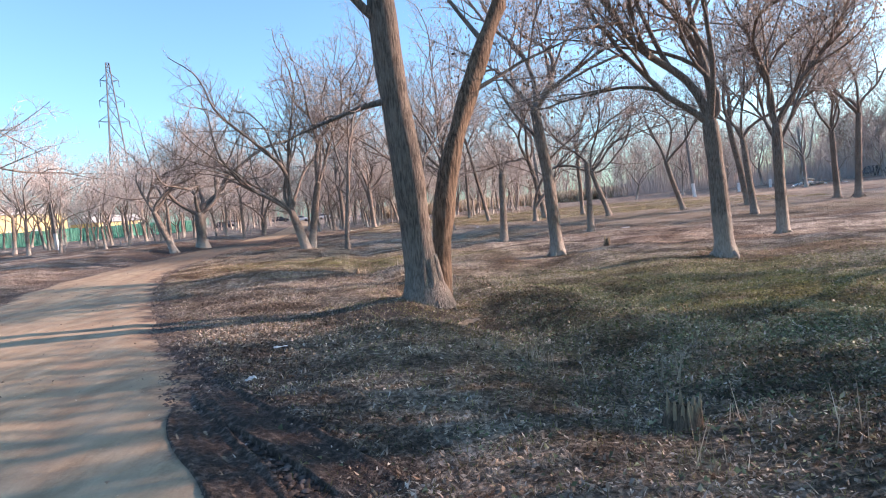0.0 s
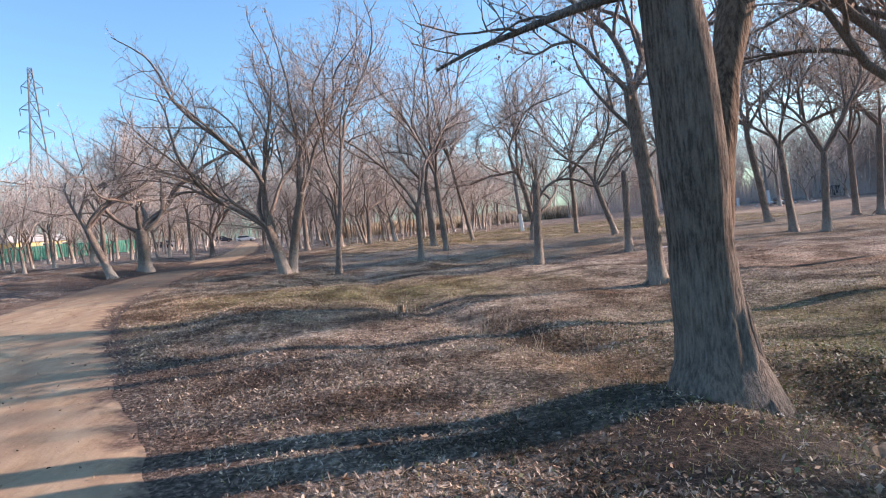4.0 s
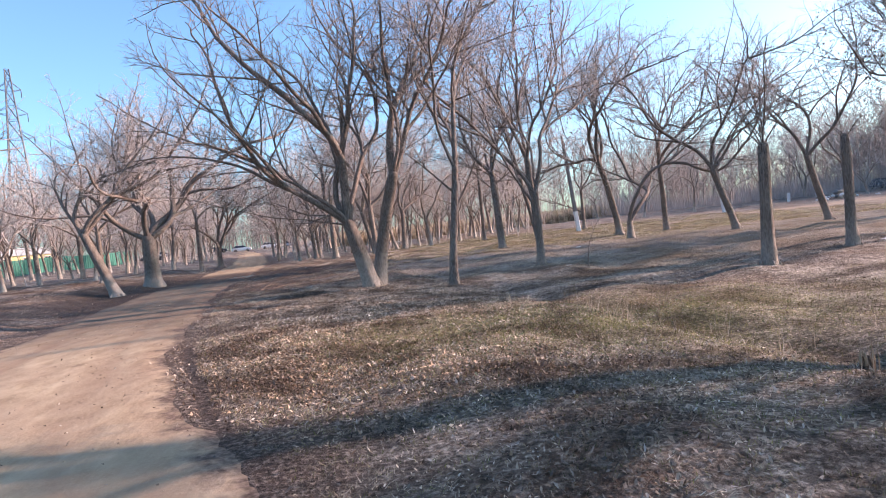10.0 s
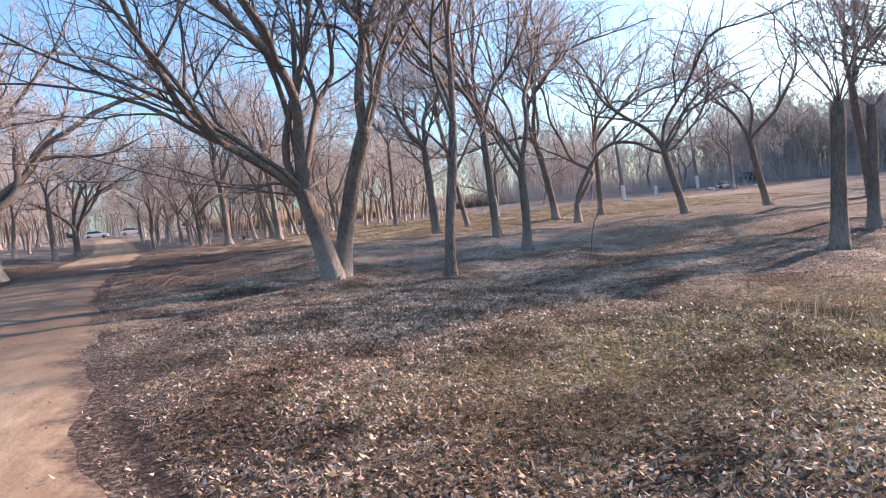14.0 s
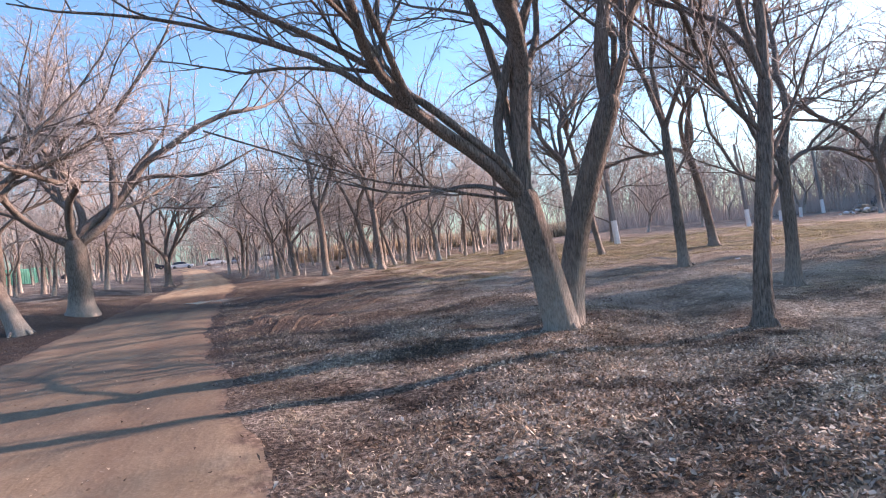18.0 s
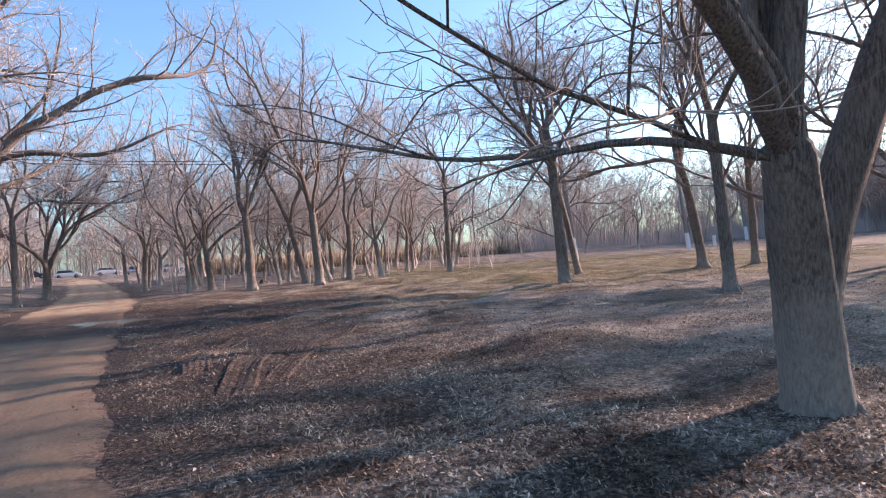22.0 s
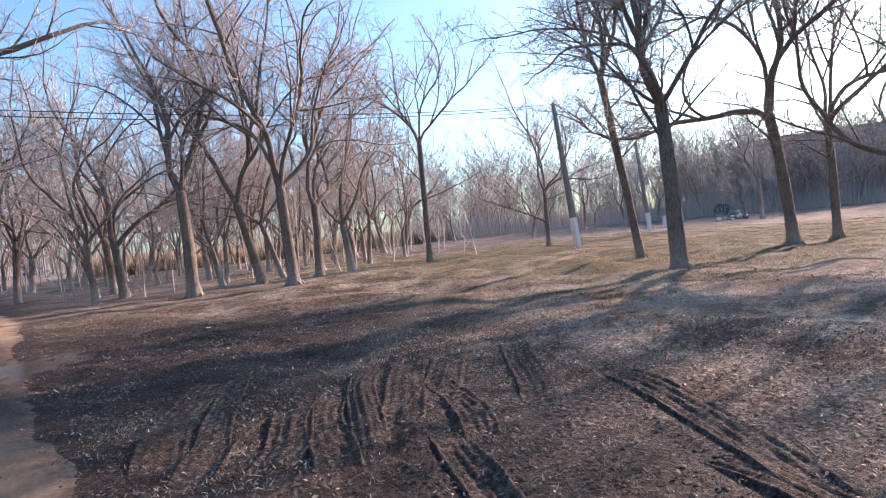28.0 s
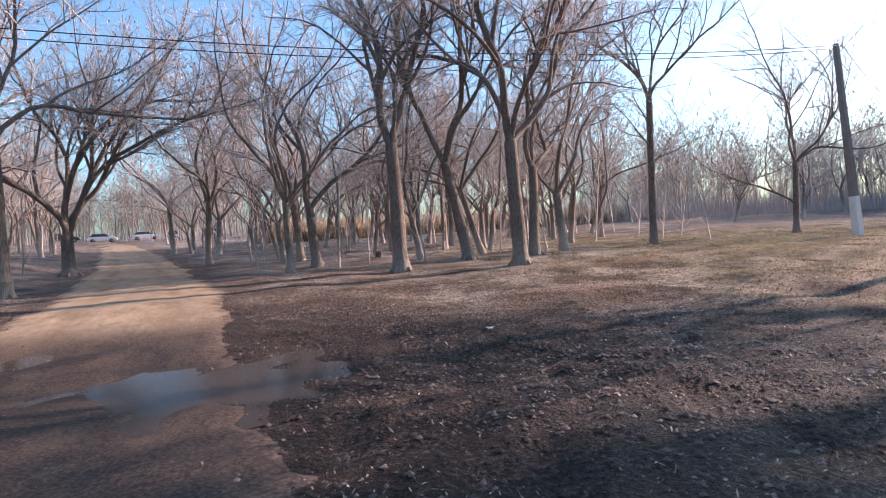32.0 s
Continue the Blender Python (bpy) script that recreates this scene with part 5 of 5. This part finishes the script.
# ---- litter on the ground ----
def scattered(name, n, seed, size, mat, label, where, tilt=0.5, lift=0.012, long=1.6, clear=1.75, creased=True):
    """Small bent leaves lying on the ground."""
    rng = np.random.default_rng(seed)
    x, y = where(rng, n)
    mask = 0.5 + 0.5 * np.sin(x * 0.9 + 1.7 * np.sin(y * 0.35)) * np.sin(y * 0.8 + 1.1 * np.sin(x * 0.5))
    keep = (rng.uniform(0, 1, len(x)) < (0.10 + 0.90 * mask ** 1.6) * (1 - 0.28 * smooth(28, 38, y)) * (1 - 0.6 * smooth(48, 64, y)) * (1 - 0.75 * mire(x, y)) * (1 - 0.9 * sodden(x, y)) * (1 - 0.52 * smooth(30, 36, y) * smooth(7.5, 4, far_from(road_line, x, y)))) & (far_from(road_line, x, y) > clear + 1.6 * rng.uniform(0, 1, len(x)) ** 1.3)
    x, y = x[keep], y[keep]
    z = lie(x, y) + lift * rng.uniform(0.2, 1.6, len(x))
    n = len(x)
    s, a = size * rng.uniform(0.5, 1.35, n), rng.uniform(0, 2 * math.pi, n)
    c = np.c_[x, y, z]
    u = np.c_[np.cos(a), np.sin(a), rng.normal(0, tilt, n)]
    w = np.c_[-np.sin(a), np.cos(a), rng.normal(0, tilt, n)]
    up = np.array([[0, 0, 1.0]])
    fold, bow = rng.uniform(-0.2, 0.55, n)[:, None] * up, rng.uniform(-0.15, 0.45, n)[:, None] * up
    S = s[:, None]
    wide = rng.uniform(0.30, 0.50, n)[:, None]
    v = np.stack([c + u * S * long * 0.5 + bow * S, c + (w * wide + fold + u * 0.1 * long) * S, c - u * S * long * 0.5 + bow * S * 0.7, c + (-w * wide + fold - u * 0.08 * long) * S], 1).reshape(-1, 3)
    k = np.arange(n)[:, None] * 4
    f = np.concatenate([k + np.array([[0, 1, 2]]), k + np.array([[0, 2, 3]])]) if creased else np.arange(n * 4).reshape(-1, 4)
    ob = quads(v, f, name, mat)
    tagged(ob, label, "leaves", kind="stuff")


def beside_road(near, far, y0, y1, power=1.5, side=1):
    def where(rng, n):
        y = rng.uniform(y0, y1, n)
        rx = np.interp(y, road_line[:, 1], road_line[:, 0])
        return rx + side * (near + (far - near) * rng.uniform(0, 1, n) ** power), y
    return where


scattered("leaf_litter", 360000, 11, 0.0195, m_leaf, "scattered dry brown fallen leaves", beside_road(1.8, 9.5, -2, 47, 1.25), 0.55, 0.016, 1.7)
scattered("leaf_litter", 120000, 19, 0.017, m_leaf_grey, "small pale curled leaves among the litter", beside_road(1.8, 9.5, -2, 50, 1.2), 0.7, 0.02, 2.2)
scattered("straw_litter", 90000, 14, 0.010, m_straw, "pale broken stalks and straw lying on the ground", beside_road(1.9, 12, -2, 52, 1.3), 0.25, 0.02, 5.0)
scattered("leaf_litter", 110000, 12, 0.030, m_leaf, "scattered dry brown fallen leaves", beside_road(8.5, 26, -2, 60, 1.2), 0.35)
scattered("leaf_litter", 26000, 13, 0.032, m_leaf, "scattered dry brown fallen leaves", beside_road(2.2, 9, -2, 60, 1.2, -1))


# brighter leaf tones here stand in for sunlight on the litter
scattered("leaf_litter", 50000, 15, 0.026, m_leaf_pale, "drift of dry fallen leaves, toned pale as if sunlit", lambda rng, n: (rng.normal(-7.6, 1.7, n), rng.normal(25.2, 2.0, n)), 0.5)
scattered("leaf_litter", 16000, 27, 0.022, m_leaf_pale, "pale dry leaves round the foot of the twin tree", lambda rng, n: (rng.normal(-7.8, 1.5, n), rng.normal(30.4, 1.3, n)), 0.5)
scattered("leaf_litter", 12000, 16, 0.026, m_leaf_rust, "drift of rusty brown fallen leaves", lambda rng, n: (rng.normal(-1.2, 1.6, n), rng.normal(6.2, 1.8, n)), 0.5)
scattered("leaf_litter", 34000, 17, 0.025, m_leaf_rust, "drift of rusty brown fallen leaves", lambda rng, n: (rng.normal(-7.7, 1.3, n), rng.normal(20.6, 2.0, n)), 0.5)


scattered("ground_cover", 60000, 31, 0.030, m_cover, "low grey-green ground cover leaves round the old tree", lambda rng, n: (rng.normal(4.6, 2.4, n), rng.normal(7.2, 3.0, n)), 0.45, 0.03, 1.2)
scattered("ground_cover", 9000, 32, 0.026, m_cover, "small green weeds among the leaves by the ditch", lambda rng, n: (rng.normal(-4.0, 2.4, n), rng.normal(21.3, 1.5, n)), 0.45, 0.03, 1.2)


def on_road(rng, n):
    i = rng.integers(8, len(road_line) - 30, n)
    return road_line[i, 0] + rng.uniform(-2, 2, n), road_line[i, 1] + rng.uniform(-0.3, 0.3, n)


scattered("road_litter", 16000, 18, 0.022, m_leaf, "small leaf scraps and clods strewn on the dirt road", on_road, 0.4, 0.05, 1.4, -1.0)


def tyre_track(ax, ay, bx, by, half, damp):
    """A print pressed into soft soil: rims and fine lengthwise ridges."""
    n, cols = max(8, int(math.hypot(bx - ax, by - ay) / 0.06)), 23
    t = np.linspace(0, 1, n)[:, None]
    nx, ny = -(by - ay), bx - ax
    l = math.hypot(nx, ny)
    s = np.linspace(-1, 1, cols)[None]
    bow = 0.22 * np.sin(t * 3.1) * math.sin(ax * 5) + 0.03 * np.sin(t * 9 + ay)
    fade = smooth(0, 0.25, t) * smooth(1, 0.7, t)
    off = s * half * (0.85 + 0.15 * fade) + bow
    x, y = ax + (bx - ax) * t + nx / l * off, ay + (by - ay) * t + ny / l * off
    ridge = 0.006 * np.cos(s * 4.5 * math.pi) * (1 + 0.5 * np.sin(t * 37 + s * 5)) + 0.003 * np.sin(t * n * 1.3 + np.abs(s) * 4) + 0.010 * np.exp(-((np.abs(s) - 0.8) / 0.12) ** 2)
    z = lie(x.ravel(), y.ravel()).reshape(x.shape) + (0.027 + ridge) * fade - 0.05 * (np.abs(s) > 0.95) - 0.04 * (1 - fade)
    i = (np.arange(n - 1)[:, None] * cols + np.arange(cols - 1)[None]).ravel()
    ob = quads(np.c_[x.ravel(), y.ravel(), z.ravel()], np.c_[i, i + 1, i + cols + 1, i + cols], "tyre_track", m_ground)
    ob.data.shade_smooth()
    attribute(ob, "bare", np.ones(x.size))
    attribute(ob, "wet", (damp * fade * (1 - 0.7 * np.abs(s) ** 3)).ravel())
    tagged(ob, "dark tyre track pressed into damp soil", "tyre track", "tyre tracks", "structure")


for k, ((ax, ay), (bx, by)) in enumerate(RUTS):
    tyre_track(ax, ay, bx, by, 0.22 if k < 2 else 0.17 + 0.03 * (k % 3), 0.85 if k < 2 else (0.5, 0.15, 0.7, 0.3)[k % 4])


def clods(name, n, seed, where, size, mat, label):
    """Lumps of soil turned up by wheels."""
    rng = np.random.default_rng(seed)
    x, y = where(rng, n)
    keep = far_from(road_line, x, y) > 1.4
    x, y = x[keep], y[keep]
    n = len(x)
    s = size * rng.uniform(0.35, 1.4, n) ** 1.5
    a = rng.uniform(0, 6.28, n)
    c = np.c_[x, y, lie(x, y) + s * 0.15]
    ring = [np.c_[np.cos(a + k * 1.2566), np.sin(a + k * 1.2566), rng.uniform(-0.15, 0.1, n)] * (s * rng.uniform(0.65, 1.2, n))[:, None] for k in range(5)]
    v = np.stack([c + r for r in ring] + [c + np.c_[0.2 * s, 0.1 * s, s * rng.uniform(0.35, 0.75, n)]], 1).reshape(-1, 3)
    k = np.arange(n)[:, None] * 6
    f = np.concatenate([k + np.array([[i, (i + 1) % 5, 5]]) for i in range(5)])
    tagged(quads(v, f, name, mat), label, "soil", kind="stuff")


m_clod = island_colours("turned_soil", [(0.0, (0.040, 0.030, 0.025)), (0.6, (0.085, 0.066, 0.055)), (0.85, (0.13, 0.10, 0.085)), (1.0, (0.22, 0.175, 0.148))], 0.75, 0.3)
clods("soil_clods", 16000, 61, lambda rng, n: (rng.normal(-11.2, 1.9, n), rng.uniform(33, 52, n)), 0.017, m_clod, "small dark clods of soil turned up by wheels")
clods("soil_clods", 4000, 62, lambda rng, n: (rng.normal(-11.5, 2.2, n), rng.normal(48, 1.8, n)), 0.024, m_clod, "dark clods of churned wet soil beside the puddle")
clods("soil_clods", 5000, 63, lambda rng, n: ((t := rng.uniform(0, 1, n)) * -3.2 - 0.4 + rng.normal(0, 0.3, n), t * 4.8 + 2.3 + rng.normal(0, 0.2, n)), 0.02, m_clod, "dark clods of soil along the road edge")


def blades(name, n, seed, where, height, mat, label, lean=0.6, width=0.004):
    rng = np.random.default_rng(seed)
    x, y = where(rng, n)
    keep = (far_from(road_line, x, y) > 2.15) & (rng.uniform(0, 1, len(x)) > 0.9 * mire(x, y) + 0.5 * smooth(10, 4, far_from(road_line, x, y)) * smooth(31, 38, y))
    x, y = x[keep], y[keep]
    n = len(x)
    z = lie(x, y) - 0.01
    h, a = height * rng.uniform(0.4, 1.4, n), rng.uniform(0, 2 * math.pi, n)
    dx, dy = np.cos(a) * width, np.sin(a) * width
    b, l = rng.uniform(0, 2 * math.pi, n), np.abs(rng.normal(0, lean, n)) * h
    v = np.stack([np.c_[x - dx, y - dy, z], np.c_[x + dx, y + dy, z], np.c_[x + np.cos(b) * l, y + np.sin(b) * l, z + h]], 1).reshape(-1, 3)
    tagged(quads(v, np.arange(len(v)).reshape(-1, 3), name, mat), label, "grass", kind="stuff")


def tufted(where, spread_m, per):
    def inner(rng, n):
        x, y = where(rng, n // per)
        return np.repeat(x, per) + rng.normal(0, spread_m, len(x) * per), np.repeat(y, per) + rng.normal(0, spread_m, len(x) * per)
    return inner


blades("dry_grass", 330000, 21, tufted(beside_road(2.1, 17, -2, 56, 1.3), 0.07, 24), 0.032, m_grass, "matted dry straw-coloured grass", 2.0, 0.006)
blades("dry_grass", 130000, 26, tufted(lambda rng, n: (rng.uniform(-7, 30, n), 44 + 32 * rng.uniform(0, 1, n) ** 1.2), 0.16, 20), 0.055, m_meadow, "low tufts of straw and olive grass on the far meadow", 1.2, 0.010)
blades("green_grass", 60000, 22, lambda rng, n: (rng.normal(5.0, 4.0, n), rng.normal(8.5, 4.0, n)), 0.06, m_green, "low green and yellow turf under the trees", 0.7)
blades("green_grass", 16000, 23, lambda rng, n: (rng.normal(-3.5, 3.0, n), rng.normal(21.5, 1.6, n)), 0.06, m_green, "low green and yellow turf by the ditch", 0.7)


def along_ditch(rng, n):
    i = rng.integers(0, len(ditch_line), n)
    return ditch_line[i, 0] + rng.normal(0, 0.6, n), ditch_line[i, 1] + rng.normal(0, 0.6, n)


blades("green_grass", 45000, 25, tufted(lambda rng, n: (rng.normal(-5.6, 2.2, n), rng.normal(20.5, 2.6, n)), 0.06, 9), 0.035, m_green, "short green grass coming up through the leaves", 0.9)
blades("dry_weeds", 540, 24, tufted(along_ditch, 0.09, 9), 0.34, m_grass, "dry weed stalks standing along the ditch", 0.3, 0.005)


# ---- small things ----
def stick(x, y, length, turn, r=0.008):
    w, rng = Wood(), random.Random(int(x * 91 + y * 37))
    d = (math.cos(radians(turn)), math.sin(radians(turn)), 0.02)
    q = grown(rng, (x, y, 0), d, length, 6, 0.12, 0)
    q = [(a, b, lie1(a, b) + r * 0.7 + 0.01) for a, b, _ in q]
    w.tube(q, [r * (1 - 0.1 * k) for k in range(7)], 6)
    tagged(mesh_ob("fallen_branch", w.v, w.f, m_bark), "dry fallen branch lying on the leaf litter", "branch", "fallen branches")


for sx, sy, sl, st in ((-0.6, 7.9, 0.9, 5), (-6.1, 22.8, 1.3, 30), (-4.2, 17.5, 1.0, 15), (-1.6, 20.6, 1.6, 8), (-8.4, 27.3, 0.8, 60), (-7.4, 33.2, 1.1, 20),
                       (1.2, 12.4, 1.2, 170), (3.0, 15.2, 1.4, 20), (-8.0, 35.2, 0.9, 120), (-9.9, 38.4, 0.7, 40), (-6.0, 40.5, 1.2, 10), (-3.0, 25.0, 1.0, 140)):
    stick(sx, sy, sl, st)


def stump(x, y, r, h, label):
    rng = random.Random(int(x * 50 + y))
    base = new("tree_stump")
    base.location = (x, y, lie1(x, y))
    tagged(base, label, "stump", "stumps")
    w = Wood()
    w.tube([(0, 0, -0.1), (0, 0, h * 0.3), (0.01, 0, h * 0.7), (0.02, 0.01, h)], [r * 1.4, r * 1.1, r, r * 0.9], 12, 0.18, 2, close=False)
    part("stump_side", w, m_bark_torn, base)
    for _ in range(9):
        a = rng.uniform(0, 6.28)
        w = Wood()
        c, s = math.cos(a) * r * 0.85, math.sin(a) * r * 0.85
        w.tube([(c, s, h * 0.5), (c * 1.05, s * 1.05, h * 1.1), (c * 1.1, s * 1.1, h * rng.uniform(1.2, 1.7))], [0.02, 0.015, 0.003], 4)
        part("splinter", w, m_wood_cut, base)
    w = Wood()
    w.tube([(0, 0, h * 0.55), (0, 0, h * 0.62)], [r * 0.9, r * 0.85], 12)
    part("stump_core", w, m_wood_cut, base)


stump(1.75, 3.75, 0.12, 0.16, "rotten splintered reddish stump in the ditch")
stump(-2.6, 17.4, 0.06, 0.14, "small splintered stump by the ditch")
stump(5.6, 19.5, 0.09, 0.22, "short dark stump standing in the grass")
stump(-9.0, 68.0, 0.12, 0.25, "low dark stump at the edge of the wood")


def scrap(x, y, w, d, turn, mat, name, label):
    rng = random.Random(int(x * 77 + y * 13))
    bm = bmesh.new()
    n = 4
    g = [[bm.verts.new((w * (i / n - 0.5), d * (j / n - 0.5) + rng.uniform(-0.1, 0.1) * d, 0.02 + rng.uniform(0, 0.03))) for j in range(n + 1)] for i in range(n + 1)]
    for i in range(n):
        for j in range(n):
            bm.faces.new((g[i][j], g[i + 1][j], g[i + 1][j + 1], g[i][j + 1]))
    bmesh.ops.solidify(bm, geom=bm.faces[:], thickness=0.004)
    ob = bm_part(name, bm, mat)
    ob.matrix_basis = pose(x, y, lie1(x, y) + 0.01, 4, -3, turn)
    tagged(ob, label, "litter", "scraps of litter")


for q in ((0.45, 8.35, 0.26, 0.16, 20, m_card, "cardboard_scrap", "torn piece of brown cardboard on the leaves"), (0.3, 7.5, 0.22, 0.12, 70, m_card, "cardboard_scrap", "torn piece of brown cardboard on the leaves"),
          (-1.9, 6.6, 0.16, 0.07, 10, m_white, "paper_scrap", "crumpled white scrap of paper on the ground"), (9.3, 29.4, 0.4, 0.22, 0, m_white, "paper_scrap", "white scrap of plastic in the grass"),
          (-1.8, 5.2, 0.10, 0.06, 40, m_white, "paper_scrap", "crumpled white scrap of paper on the ground"), (-0.9, 30.8, 0.2, 0.08, 30, m_white, "paper_scrap", "white scrap of plastic in the grass"),
          (-11.4, 50.0, 0.12, 0.08, 30, m_white, "paper_scrap", "crumpled white scrap of paper on the mud"), (2.4, 38.9, 0.25, 0.12, 15, m_white, "paper_scrap", "white scrap of plastic in the grass")):
    scrap(*q)

# a thin dead sapling in the open
stalk = new("dead_sapling")
stalk.location = (-0.1, 31.2, lie1(-0.1, 31.2))
tagged(stalk, "thin dead sapling with a few broken shoots", "sapling")
w, rng = Wood(), random.Random(77)
q = grown(rng, (0, 0, -0.05), (0.02, 0, 1), 1.7, 8, 0.05, 0.02)
w.tube(q, [0.022 - 0.002 * k for k in range(9)], 6)
part("stem", w, m_bark, stalk)
for k in (3, 5, 6, 7):
    w = Wood()
    w.tube(grown(rng, q[k], aside(rng, (0, 0, 1), 0.7), 0.35, 3, 0.1, 0.05), [0.008, 0.007, 0.005, 0.003], 4)
    part("shoot", w, m_twig, stalk)

# a heap of rubble and soil by the far track
heap = new("rubble_heap")
heap.location = (45.5, 72.5, lie1(45.5, 72.5))
tagged(heap, "low heap of pale rubble and reddish soil by the far track", "rubble")
hr = random.Random(9)
for k in range(44):
    hx, hy = hr.gauss(0, 1.5), hr.gauss(0, 0.9)
    hs = hr.uniform(0.12, 0.38)
    bm = bmesh.new()
    bmesh.ops.create_icosphere(bm, subdivisions=1, radius=hs)
    for v in bm.verts:
        v.co *= hr.uniform(0.7, 1.2)
        v.co.z *= 0.7
    ob = bm_part("stone", bm, (m_concrete, m_card, m_lime)[k % 3], heap)
    ob.location = (hx, hy, 0.75 * math.exp(-(hx / 1.8) ** 2 - (hy / 1.1) ** 2) * hr.uniform(0.2, 1.0))

# two white marker posts on the rise
for mx, my in ((38.5, 76.0), (44.5, 79.5)):
    bm = bmesh.new()
    box(bm, -0.14, -0.14, -0.1, 0.14, 0.14, 1.1)
    ob = bm_part("marker_post", bm, m_lime, bevel=0.03)
    ob.location = (mx, my, lie1(mx, my))
    tagged(ob, "short white limewashed post beside the far track", "post", "marker posts")
